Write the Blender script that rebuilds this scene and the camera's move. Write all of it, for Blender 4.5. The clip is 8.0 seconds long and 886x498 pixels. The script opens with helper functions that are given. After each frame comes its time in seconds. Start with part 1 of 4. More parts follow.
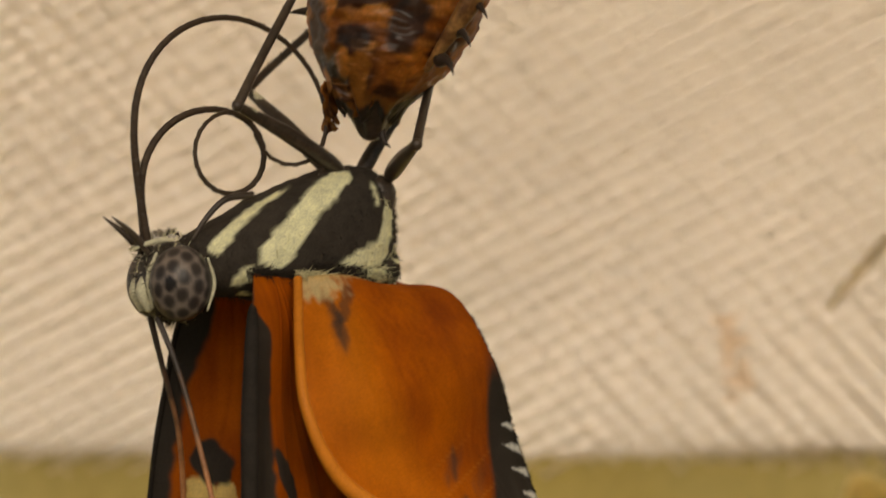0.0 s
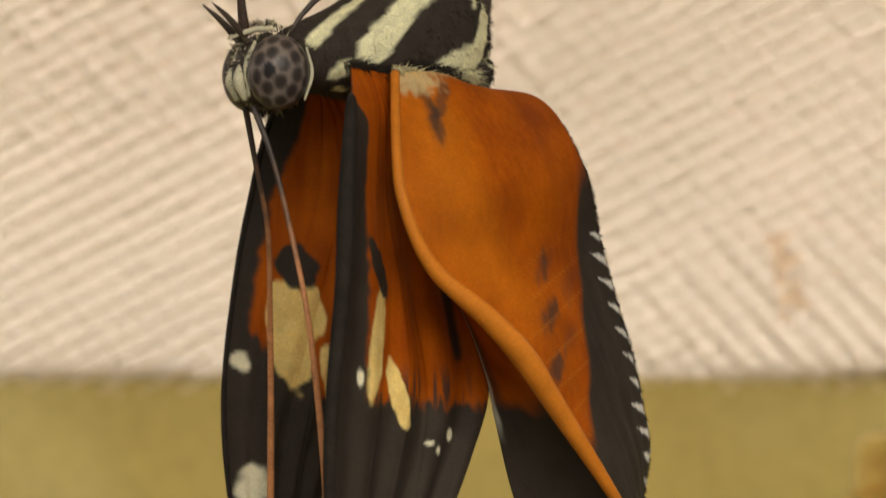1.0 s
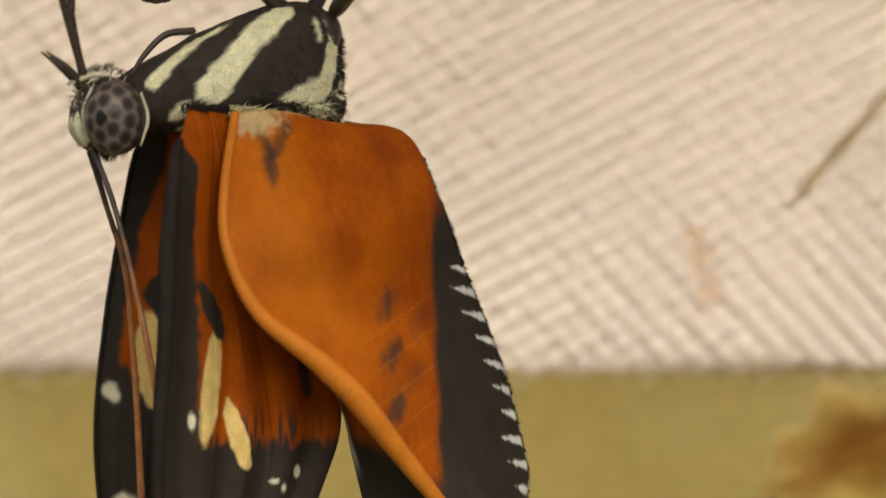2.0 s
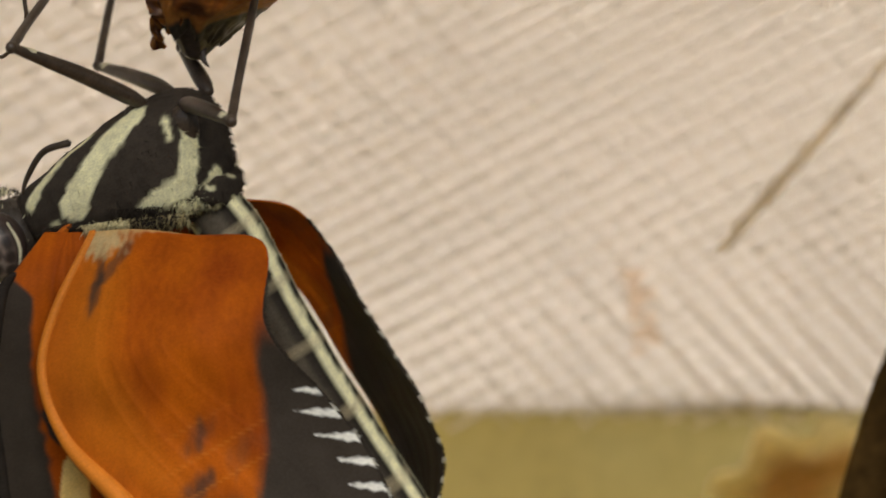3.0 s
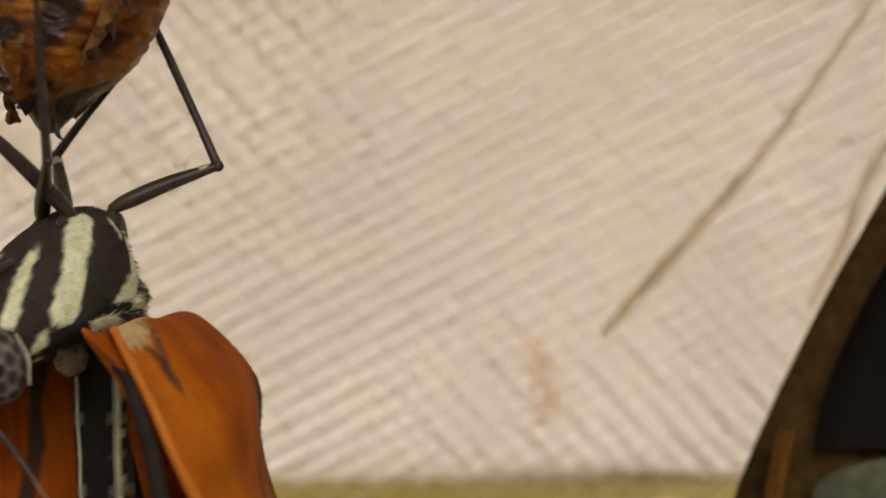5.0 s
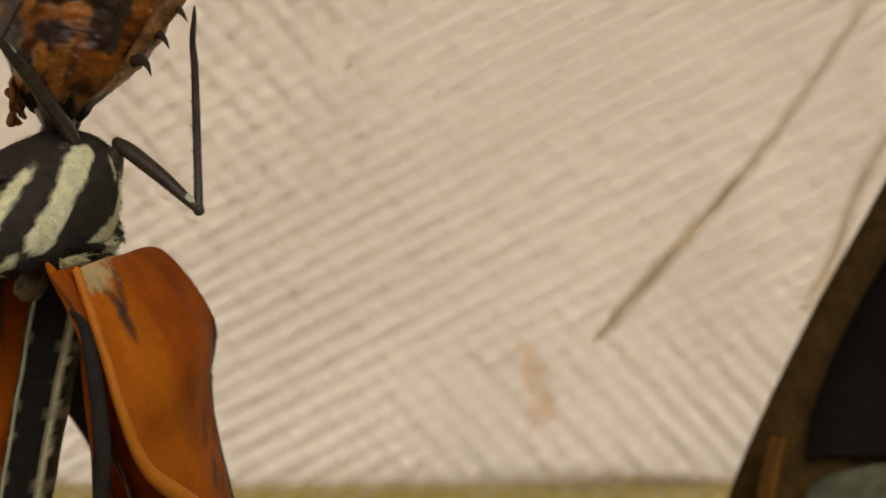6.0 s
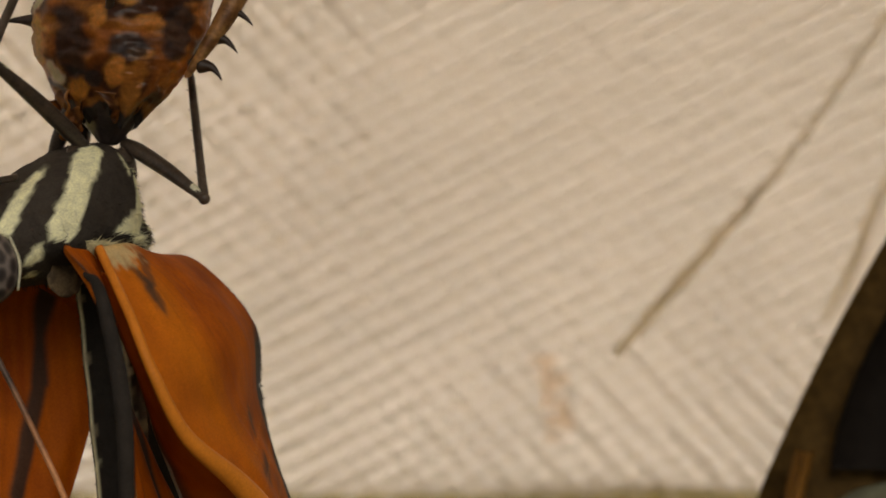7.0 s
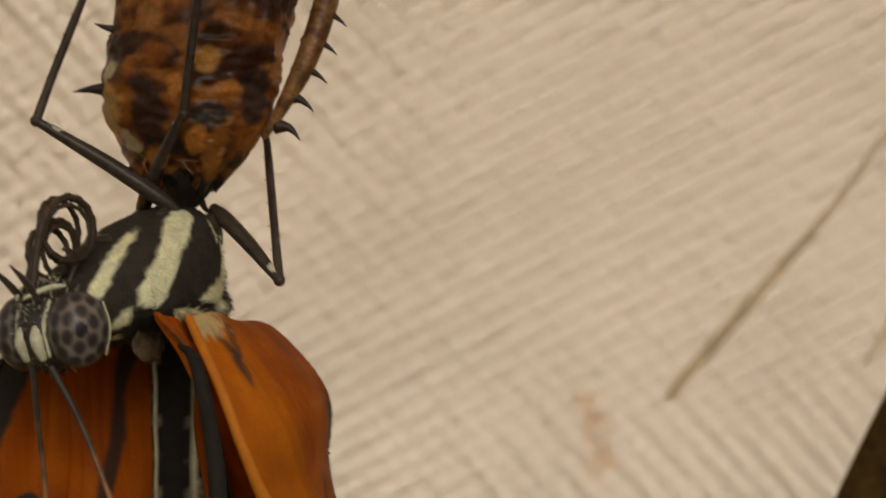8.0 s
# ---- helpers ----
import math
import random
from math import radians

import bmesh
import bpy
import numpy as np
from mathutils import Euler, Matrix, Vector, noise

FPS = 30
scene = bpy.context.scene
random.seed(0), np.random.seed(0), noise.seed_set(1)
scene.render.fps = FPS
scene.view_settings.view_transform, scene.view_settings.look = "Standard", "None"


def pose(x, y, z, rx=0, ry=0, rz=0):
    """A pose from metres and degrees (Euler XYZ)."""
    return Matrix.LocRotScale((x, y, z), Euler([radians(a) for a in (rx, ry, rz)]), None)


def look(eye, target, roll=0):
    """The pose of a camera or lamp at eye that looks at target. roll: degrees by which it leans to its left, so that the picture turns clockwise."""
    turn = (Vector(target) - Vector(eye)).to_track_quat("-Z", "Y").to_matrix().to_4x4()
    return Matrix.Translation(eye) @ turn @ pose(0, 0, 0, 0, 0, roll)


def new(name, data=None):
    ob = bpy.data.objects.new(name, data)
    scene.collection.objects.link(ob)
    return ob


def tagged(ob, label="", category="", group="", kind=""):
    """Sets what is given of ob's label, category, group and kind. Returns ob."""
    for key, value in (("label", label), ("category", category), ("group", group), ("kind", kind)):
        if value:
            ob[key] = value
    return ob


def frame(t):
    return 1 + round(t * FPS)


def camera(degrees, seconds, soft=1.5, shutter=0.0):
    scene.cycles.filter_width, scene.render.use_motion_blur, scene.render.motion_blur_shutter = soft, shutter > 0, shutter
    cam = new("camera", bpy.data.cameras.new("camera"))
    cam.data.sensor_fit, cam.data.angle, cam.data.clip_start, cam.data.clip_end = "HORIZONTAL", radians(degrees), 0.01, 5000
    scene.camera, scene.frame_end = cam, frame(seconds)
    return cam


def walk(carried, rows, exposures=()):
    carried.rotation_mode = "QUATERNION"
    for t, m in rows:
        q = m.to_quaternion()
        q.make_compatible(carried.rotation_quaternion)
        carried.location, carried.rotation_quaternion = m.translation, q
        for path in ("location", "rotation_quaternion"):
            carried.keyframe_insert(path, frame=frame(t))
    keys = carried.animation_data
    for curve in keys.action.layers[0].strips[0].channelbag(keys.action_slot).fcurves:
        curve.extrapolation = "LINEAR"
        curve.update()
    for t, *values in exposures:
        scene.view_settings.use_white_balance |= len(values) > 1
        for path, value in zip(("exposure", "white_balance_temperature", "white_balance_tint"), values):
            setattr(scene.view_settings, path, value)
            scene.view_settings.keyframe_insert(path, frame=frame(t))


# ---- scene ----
import functools

FOV = 20.0
PATH = [
    (0, pose(0.00000, -0.08500, 0.20000, 90)),
    (0.5, pose(-0.00113, -0.08500, 0.19808, 90)),
    (1, pose(-0.00291, -0.08500, 0.19544, 90)),
    (1.5, pose(0.00119, -0.08500, 0.19458, 90)),
    (1.7, pose(0.00151, -0.08500, 0.19474, 90)),
    (2.8, pose(0.00426, -0.08500, 0.19660, 90)),
    (3, pose(0.00526, -0.08500, 0.19738, 90)),
    (3.5, pose(0.00659, -0.08500, 0.19857, 90)),
    (4, pose(0.00731, -0.08500, 0.19946, 90)),
    (4.5, pose(0.00920, -0.08500, 0.20035, 90)),
    (4.8, pose(0.01007, -0.08500, 0.20073, 90)),
    (5, pose(0.01082, -0.08500, 0.20135, 90)),
    (5.2, pose(0.01098, -0.08500, 0.20124, 90)),
    (6.3, pose(0.01134, -0.08500, 0.20213, 90)),
    (6.5, pose(0.01144, -0.08500, 0.20246, 90)),
    (7, pose(0.01015, -0.08500, 0.20224, 90)),
    (7.5, pose(0.00953, -0.08500, 0.20289, 90)),
    (8, pose(0.00780, -0.08500, 0.20443, 90))]
cam = camera(FOV, 8.0, soft=1.6, shutter=0.4)
cam.data.dof.use_dof = True
cam.data.dof.focus_distance = 0.0845
cam.data.dof.aperture_fstop = 83.0
walk(cam, PATH, exposures=[(0, -0.07, 7400, 10), (1.0, 0.23, 6800, 10), (1.7, 0.23, 6600, 10), (2.8, 0.11, 6250, 10), (4.0, 0.07, 6280, 10), (5.2, -0.03, 6400, 10), (8, -0.20, 6750, 10)])

# ---- world and light ----
U = 1.912e-5            # metres per grid unit of the insect's plan (eye about 110 units = 2 mm)
BASE = 0.20             # height of the insect over the cage floor
Y_NET, Y_MID = 0.057, 0.035

world = bpy.data.worlds.new("world")
scene.world = world
world.use_nodes = True
wn = world.node_tree
sky = wn.nodes.new("ShaderNodeTexSky")
sky.sky_type, sky.sun_disc = "NISHITA", False
sky.sun_elevation, sky.sun_rotation = radians(48), radians(200)
wn.links.new(sky.outputs[0], wn.nodes["Background"].inputs[0])
wn.nodes["Background"].inputs[1].default_value = 0.06

sun = new("sun", bpy.data.lights.new("sun", "SUN"))
sun.data.energy, sun.data.angle, sun.data.color = 2.2, radians(12), (1.0, 0.92, 0.80)
sun.matrix_world = look((0.25, -0.6, 0.9), (0, 0, BASE))

# area lamp added in front of the insect; no real source is known there
front_lamp = new("front_lamp", bpy.data.lights.new("front_lamp", "AREA"))
front_lamp.data.energy, front_lamp.data.color = 3.0, (1.0, 0.92, 0.80)
front_lamp.data.shape, front_lamp.data.size, front_lamp.data.size_y = "RECTANGLE", 0.5, 0.4
front_lamp.matrix_world = look((0.12, -0.65, 0.55), (0, 0, BASE))

# lamp added behind the cage, brightening the cloth and the net it shines through
back_lamp = new("background_lamp", bpy.data.lights.new("background_lamp", "AREA"))
back_lamp.data.energy, back_lamp.data.color = 8.6, (1.0, 0.95, 0.86)
back_lamp.data.shape, back_lamp.data.size, back_lamp.data.size_y = "RECTANGLE", 0.6, 0.5
back_lamp.matrix_world = look((0.03, 0.42, 0.39), (0.014, 0.06, 0.235))


# ---- small tools ----
def smooth(a, b, x):
    t = min(1.0, max(0.0, (x - a) / (b - a)))
    return t * t * (3 - 2 * t)


def mix(a, b, t):
    return tuple(p + (q - p) * t for p, q in zip(a, b))


def catmull(pts, n):
    """n points along a smooth curve through pts (tuples of any length)."""
    pts = [np.array(p, float) for p in pts]
    out = []
    for i in range(n):
        s = i / (n - 1) * (len(pts) - 1)
        k = min(int(s), len(pts) - 2)
        t = s - k
        p1, p2 = pts[k], pts[k + 1]
        p0 = pts[k - 1] if k else 2 * p1 - p2
        p3 = pts[k + 2] if k + 2 < len(pts) else 2 * p2 - p1
        out.append(0.5 * (2 * p1 + (p2 - p0) * t + (2 * p0 - 5 * p1 + 4 * p2 - p3) * t * t + (3 * p1 - p0 - 3 * p2 + p3) * t ** 3))
    return out


def finish(name, verts, faces, material, parent=None, colours=None, smooth_shade=True):
    me = bpy.data.meshes.new(name)
    me.from_pydata([tuple(float(c) for c in v) for v in verts], [], faces)
    if colours is not None:
        attr = me.color_attributes.new("Col", "FLOAT_COLOR", "POINT")
        flat = np.ones((len(verts), 4), dtype=np.float32)
        flat[:, :3] = np.array(colours, dtype=np.float32)
        attr.data.foreach_set("color", flat.ravel())
    me.materials.append(material)
    if smooth_shade:
        me.polygons.foreach_set("use_smooth", [True] * len(me.polygons))
    me.update()
    ob = new(name, me)
    ob.parent = parent
    return ob


def part(name, made, material, parent, label=""):
    verts, faces = made[:2]
    ob = finish(name, verts, faces, material, parent, made[2] if len(made) > 2 else None)
    return tagged(ob, label)


def tube(pts, radii, sides=8, n=24, unit=U):
    """A tapered round tube along pts, closed by rounded ends."""
    line = catmull(pts, n)
    rad = catmull([(r,) for r in radii], n)
    verts, faces = [], []
    prev = None
    for i, p in enumerate(line):
        a, b = line[max(0, i - 1)], line[min(n - 1, i + 1)]
        d = Vector(b - a).normalized()
        if prev is None:
            side = d.orthogonal().normalized()
        else:
            side = (prev - d * prev.dot(d)).normalized()
        prev = side
        up = d.cross(side)
        for k in range(sides):
            w = 2 * math.pi * k / sides
            v = Vector(p) + (side * math.cos(w) + up * math.sin(w)) * float(rad[i][0])
            verts.append(v * unit)
    for i in range(n - 1):
        for k in range(sides):
            q = (k + 1) % sides
            faces.append((i * sides + k, i * sides + q, (i + 1) * sides + q, (i + 1) * sides + k))
    for end, ring in ((line[0], 0), (line[-1], n - 1)):
        base = len(verts)
        d = (line[0] - line[1]) if ring == 0 else (line[-1] - line[-2])
        d = Vector(d).normalized() * float(rad[ring][0]) * 0.7
        verts.append((Vector(end) + d) * unit)
        for k in range(sides):
            a, b = ring * sides + k, ring * sides + (k + 1) % sides
            faces.append((b, a, base) if ring == 0 else (a, b, base))
    return verts, faces


def ellipsoid(c, r, nu=24, nv=16, bump=None):
    verts, faces = [], []
    for j in range(nv + 1):
        th = math.pi * j / nv
        for i in range(nu):
            ph = 2 * math.pi * i / nu
            d = Vector((math.sin(th) * math.cos(ph), math.sin(th) * math.sin(ph), math.cos(th)))
            k = 1 + (bump(d) if bump else 0)
            verts.append(Vector((c[0] + r[0] * d.x * k, c[1] + r[1] * d.y * k, c[2] + r[2] * d.z * k)) * U)
    for j in range(nv):
        for i in range(nu):
            q = (i + 1) % nu
            faces.append((j * nu + i, (j + 1) * nu + i, (j + 1) * nu + q, j * nu + q))
    return verts, faces


# ---- materials ----
def material(name, colour, rough=0.5, vary=0.25, scale=4000.0, bump=0.2, fine=3.0, attr=False, metal=0.0, sheen=0.0,
             translucent=0.0, coat=0.0, second=None, spread=0.5, distance=2e-5, spec=0.4):
    """A procedural surface: two noises, coarse and fine, vary colour, gloss and relief."""
    m = bpy.data.materials.new(name)
    m.use_nodes = True
    t = m.node_tree
    b = t.nodes["Principled BSDF"]
    tc = t.nodes.new("ShaderNodeTexCoord")
    n1, n2 = t.nodes.new("ShaderNodeTexNoise"), t.nodes.new("ShaderNodeTexNoise")
    n1.inputs["Scale"].default_value, n2.inputs["Scale"].default_value = scale, scale * fine
    n1.inputs["Detail"].default_value, n2.inputs["Detail"].default_value = 5, 3
    for n in (n1, n2):
        t.links.new(tc.outputs["Object"], n.inputs["Vector"])
    add = t.nodes.new("ShaderNodeMath")
    add.operation = "ADD"
    t.links.new(n1.outputs[0], add.inputs[0])
    t.links.new(n2.outputs[0], add.inputs[1])
    ramp = t.nodes.new("ShaderNodeMapRange")
    ramp.inputs[1].default_value, ramp.inputs[2].default_value = 1 - spread * 0.6, 1 + spread * 0.6
    ramp.inputs[3].default_value, ramp.inputs[4].default_value = 1 - vary, 1 + vary
    t.links.new(add.outputs[0], ramp.inputs[0])
    if second:
        mixc = t.nodes.new("ShaderNodeMix")
        mixc.data_type = "RGBA"
        r2 = t.nodes.new("ShaderNodeMapRange")
        r2.inputs[1].default_value, r2.inputs[2].default_value = 0.42, 0.6
        t.links.new(n1.outputs[0], r2.inputs[0])
        t.links.new(r2.outputs[0], mixc.inputs[0])
        mixc.inputs[6].default_value, mixc.inputs[7].default_value = (*colour, 1), (*second, 1)
        source = mixc.outputs[2]
    elif attr:
        at = t.nodes.new("ShaderNodeAttribute")
        at.attribute_name = "Col"
        source = at.outputs["Color"]
    else:
        rgb = t.nodes.new("ShaderNodeRGB")
        rgb.outputs[0].default_value = (*colour, 1)
        source = rgb.outputs[0]
    vm = t.nodes.new("ShaderNodeVectorMath")
    vm.operation = "SCALE"
    t.links.new(source, vm.inputs[0])
    t.links.new(ramp.outputs[0], vm.inputs["Scale"])
    t.links.new(vm.outputs[0], b.inputs["Base Color"])
    rr = t.nodes.new("ShaderNodeMapRange")
    rr.inputs[3].default_value, rr.inputs[4].default_value = max(0.02, rough - 0.1), min(1, rough + 0.1)
    t.links.new(n2.outputs[0], rr.inputs[0])
    t.links.new(rr.outputs[0], b.inputs["Roughness"])
    b.inputs["Metallic"].default_value = metal
    b.inputs["Specular IOR Level"].default_value = spec
    b.inputs["Sheen Weight"].default_value = sheen
    b.inputs["Coat Weight"].default_value = coat
    if bump:
        bp = t.nodes.new("ShaderNodeBump")
        bp.inputs["Strength"].default_value, bp.inputs["Distance"].default_value = bump, distance
        t.links.new(add.outputs[0], bp.inputs["Height"])
        t.links.new(bp.outputs[0], b.inputs["Normal"])
    if translucent:
        tr, ms = t.nodes.new("ShaderNodeBsdfTranslucent"), t.nodes.new("ShaderNodeMixShader")
        t.links.new(vm.outputs[0], tr.inputs[0])
        ms.inputs[0].default_value = translucent
        t.links.new(b.outputs[0], ms.inputs[1])
        t.links.new(tr.outputs[0], ms.inputs[2])
        t.links.new(ms.outputs[0], t.nodes["Material Output"].inputs[0])
    return m


WING = material("wing_scales", (0.5, 0.13, 0.01), 0.55, 0.16, 900, 0.12, 14, attr=True, translucent=0.15, spec=0.05)
SHOULDER = material("shoulder_scales", (0.50, 0.12, 0.008), 0.6, 0.2, 1200, 0.2, 8, spec=0.1)
VEIN_BLACK = material("black_vein", (0.024, 0.019, 0.015), 0.8, 0.3, 1500, 0.3, 8, spec=0.1)
COSTA = material("wing_vein", (0.58, 0.185, 0.018), 0.5, 0.15, 1200, 0.1, 10, spec=0.12)
THORAX = material("thorax_scales", (0.3, 0.3, 0.2), 0.8, 0.25, 2500, 0.4, 6, attr=True, spec=0.12)
FUR = material("fur", (0.3, 0.3, 0.2), 0.8, 0.2, 3000, 0.0, 3, attr=True, spec=0.1)
BLACK = material("black_cuticle", (0.050, 0.040, 0.031), 0.42, 0.35, 2500, 0.35, 5)
LEG = material("leg_cuticle", (0.062, 0.043, 0.029), 0.36, 0.45, 2200, 0.3, 6)
PALE = material("pale_scales", (0.62, 0.58, 0.40), 0.7, 0.25, 3000, 0.4, 4)
EYE = material("eye_facets", (0.1, 0.1, 0.1), 0.32, 0.12, 5000, 0.25, 5, attr=True, coat=0.05, spec=0.25)
BROWN_HORN = material("proboscis", (0.06, 0.037, 0.021), 0.55, 0.3, 2000, 0.2, 5)
ANTENNA = material("antenna", (0.34, 0.17, 0.07), 0.45, 0.3, 2500, 0.3, 5, attr=True)
SHELL = material("wrinkled_shell", (0.1, 0.04, 0.01), 0.36, 0.2, 1500, 0.2, 4, attr=True, translucent=0.5, coat=0.12, distance=3e-5)
RIDGE = material("ridge_shell", (0.46, 0.22, 0.07), 0.42, 0.4, 1400, 0.5, 5, second=(0.15, 0.06, 0.018), translucent=0.25, coat=0.1, distance=4e-5)
HORN = material("spine_horn", (0.035, 0.02, 0.012), 0.4, 0.4, 2000, 0.3, 4)
DARK_INSIDE = material("shell_inside", (0.045, 0.032, 0.026), 0.42, 0.4, 900, 0.6, 5, coat=0.15, distance=4e-5)
FABRIC = material("pale_fabric", (0.82, 0.768, 0.712), 0.9, 0.05, 120, 0.2, 20, translucent=0.5)
THREAD = material("net_thread", (0.90, 0.84, 0.74), 0.8, 0.06, 300, 0.2, 10, translucent=0.72)
OLIVE = material("olive_fabric", (0.50, 0.438, 0.245), 0.9, 0.10, 60, 0.3, 15, translucent=0.6, second=(0.435, 0.37, 0.187))
TWIG = material("grey_twig", (0.94, 0.87, 0.75), 0.85, 0.2, 400, 0.5, 6, translucent=0.92, spec=0.1)
STAIN = material("stain", (0.97, 0.83, 0.70), 0.9, 0.10, 900, 0.1, 6, translucent=0.93, spec=0.1)
DRY = material("dry_leaf", (0.9, 0.8, 0.5), 0.8, 0.12, 200, 0.4, 8, attr=True, translucent=0.92, spec=0.1)
RIB = material("dry_midrib", (0.86, 0.68, 0.36), 0.8, 0.15, 200, 0.4, 8, translucent=0.9, spec=0.1)


# ---- the cage ----
def slab(x0, x1, y0, y1, z0, z1):
    v = [(x, y, z) for x in (x0, x1) for y in (y0, y1) for z in (z0, z1)]
    return v, [(0, 1, 3, 2), (4, 6, 7, 5), (0, 4, 5, 1), (2, 3, 7, 6), (0, 2, 6, 4), (1, 5, 7, 3)]


HEM = BASE - 0.0122
wall = finish("wall_back", *slab(-0.15, 0.15, Y_NET + 0.0042, Y_NET + 0.0046, HEM + 0.0001, 0.42), FABRIC, smooth_shade=False)
tagged(wall, "pale cream cloth sheet stretched behind the cage net", kind="structure")


def netting(y, angles, gaps, radius, wave, seed):
    """Threads in two directions, each a thin wavy strand; the crossings are knotted by thickening."""
    rnd = random.Random(seed)
    verts, faces = [], []
    half = 0.062
    centre = Vector((0.006, y, BASE + 0.035))
    for which, ang in enumerate(angles):
        d = Vector((math.cos(radians(ang)), 0, math.sin(radians(ang))))
        nrm = Vector((-d.z, 0, d.x))
        spacing = gaps[which]
        count = int(half / spacing)
        for k in range(-count, count + 1):
            off = k * spacing + 0.12 * spacing * math.sin(k * 0.37) + rnd.uniform(-0.02, 0.02) * spacing
            start = None
            steps = 90
            for i in range(steps + 1):
                s = (i / steps * 2 - 1) * half
                p = centre + d * s + nrm * (off + wave * math.sin(s * 170 + k * 1.3) + wave * 1.5 * math.sin(s * 43 + 0.4 * k))
                if p.z < HEM - 0.0005 + 0.0003 * math.sin(k * 2.1) or p.z > 0.30:
                    start = None
                    continue
                low = smooth(BASE + 0.001, BASE - 0.009, p.z) * smooth(0.003, 0.014, p.x)
                high = smooth(BASE - 0.004, BASE + 0.006, p.z) * smooth(0.012, 0.0, p.x)
                r = radius * (1.2 - 0.6 * low - 0.15 * high, 0.62 + 0.42 * low + 0.55 * high)[which] * (1 + 0.25 * math.sin(s * 6.283 / spacing + k * 3.14))
                lay = 0.25 * radius * (1 if (i + k + which) % 2 else -1)
                base = len(verts)
                verts += [p + nrm * r + Vector((0, lay, 0)), p + Vector((0, -r + lay, 0)), p - nrm * r + Vector((0, lay, 0)), p + Vector((0, r + lay, 0))]
                if start is not None:
                    for q in range(4):
                        w = (q + 1) % 4
                        faces.append((start + q, start + w, base + w, base + q))
                start = base
    return verts, faces


net_front = finish("netting", *netting(Y_NET, (27, -47), (0.00106, 0.00122), 0.000093, 0.00002, 3), THREAD)
tagged(net_front, "cream woven mesh netting of a butterfly cage", "netting", kind="stuff")
net_rear = finish("netting", *netting(Y_NET + 0.0018, (27.6, -47.8), (0.00108, 0.00124), 0.00004, 0.00002, 5), THREAD)
tagged(net_rear, "second layer of cream mesh behind the cage netting", "netting", kind="stuff")


def hem_band():
    """The olive cloth below the net: a thick wavy band that runs down to the floor of the cage."""
    verts, faces = [], []
    nx, rows = 120, [(0.0002, 0.0001), (-0.0002, 0.0), (-0.004, 0.0002), (-0.012, 0.0006), (-0.03, 0.0), (-0.08, 0.001), (-0.189, 0.0)]
    for j, (dz, dy) in enumerate(rows):
        for i in range(nx + 1):
            x = -0.12 + 0.24 * i / nx
            w = 0.00006 * math.sin(x * 900) + 0.00010 * math.sin(x * 2900 + 1)
            verts.append((x, Y_NET + 0.0051 + dy + 0.0003 * math.sin(x * 160 + j), HEM + dz + (w if j < 2 else 0)))
    for j in range(len(rows) - 1):
        for i in range(nx):
            a = j * (nx + 1) + i
            faces.append((a, a + 1, a + nx + 2, a + nx + 1))
    return verts, faces


band = finish("wall_lower", *hem_band(), OLIVE)
band.modifiers.new("thickness", "SOLIDIFY").thickness = 0.0008
tagged(band, "olive green cloth panel along the bottom of the net", kind="structure")
floor = finish("floor", *slab(-0.15, 0.15, -0.30, Y_NET + 0.012, -0.004, 0.0), OLIVE, smooth_shade=False)
tagged(floor, "olive cloth floor of the cage", kind="structure")
ceiling = finish("ceiling", *slab(-0.15, 0.15, -0.05, Y_NET + 0.012, 0.2420, 0.2435), FABRIC, smooth_shade=False)
tagged(ceiling, "cream mesh cloth roof of the cage", kind="structure")


def patch(name, cx, cz, rx, rz, y, mat, seed):
    rnd = random.Random(seed)
    n = 28
    rim = []
    for k in range(n):
        w = 2 * math.pi * k / n
        r = 1 + 0.25 * math.sin(3 * w + seed) + 0.15 * math.sin(5 * w) + rnd.uniform(-0.06, 0.06)
        rim.append((cx + rx * r * math.cos(w), y, cz + rz * r * math.sin(w)))
    verts = rim + [(cx, y - 0.0002, cz)]
    return verts, [((k + 1) % n, k, n) for k in range(n)]


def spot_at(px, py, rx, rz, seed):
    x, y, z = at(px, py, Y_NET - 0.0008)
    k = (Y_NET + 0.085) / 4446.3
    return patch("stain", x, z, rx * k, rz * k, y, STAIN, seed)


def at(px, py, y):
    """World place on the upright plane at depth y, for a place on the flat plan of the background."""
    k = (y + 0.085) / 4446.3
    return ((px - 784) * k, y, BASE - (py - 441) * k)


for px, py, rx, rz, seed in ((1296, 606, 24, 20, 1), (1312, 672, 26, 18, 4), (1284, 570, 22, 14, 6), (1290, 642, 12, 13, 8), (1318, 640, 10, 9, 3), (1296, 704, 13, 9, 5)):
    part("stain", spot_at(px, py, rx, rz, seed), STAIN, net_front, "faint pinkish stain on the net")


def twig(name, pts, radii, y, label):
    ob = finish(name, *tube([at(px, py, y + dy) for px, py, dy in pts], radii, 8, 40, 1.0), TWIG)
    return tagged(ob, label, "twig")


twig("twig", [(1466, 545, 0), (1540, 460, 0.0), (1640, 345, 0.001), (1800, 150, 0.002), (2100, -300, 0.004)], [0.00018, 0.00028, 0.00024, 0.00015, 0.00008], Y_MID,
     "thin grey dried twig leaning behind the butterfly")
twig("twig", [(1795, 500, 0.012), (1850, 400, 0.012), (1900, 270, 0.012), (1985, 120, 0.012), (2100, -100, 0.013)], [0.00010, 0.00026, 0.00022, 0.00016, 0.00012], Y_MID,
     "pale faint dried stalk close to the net")


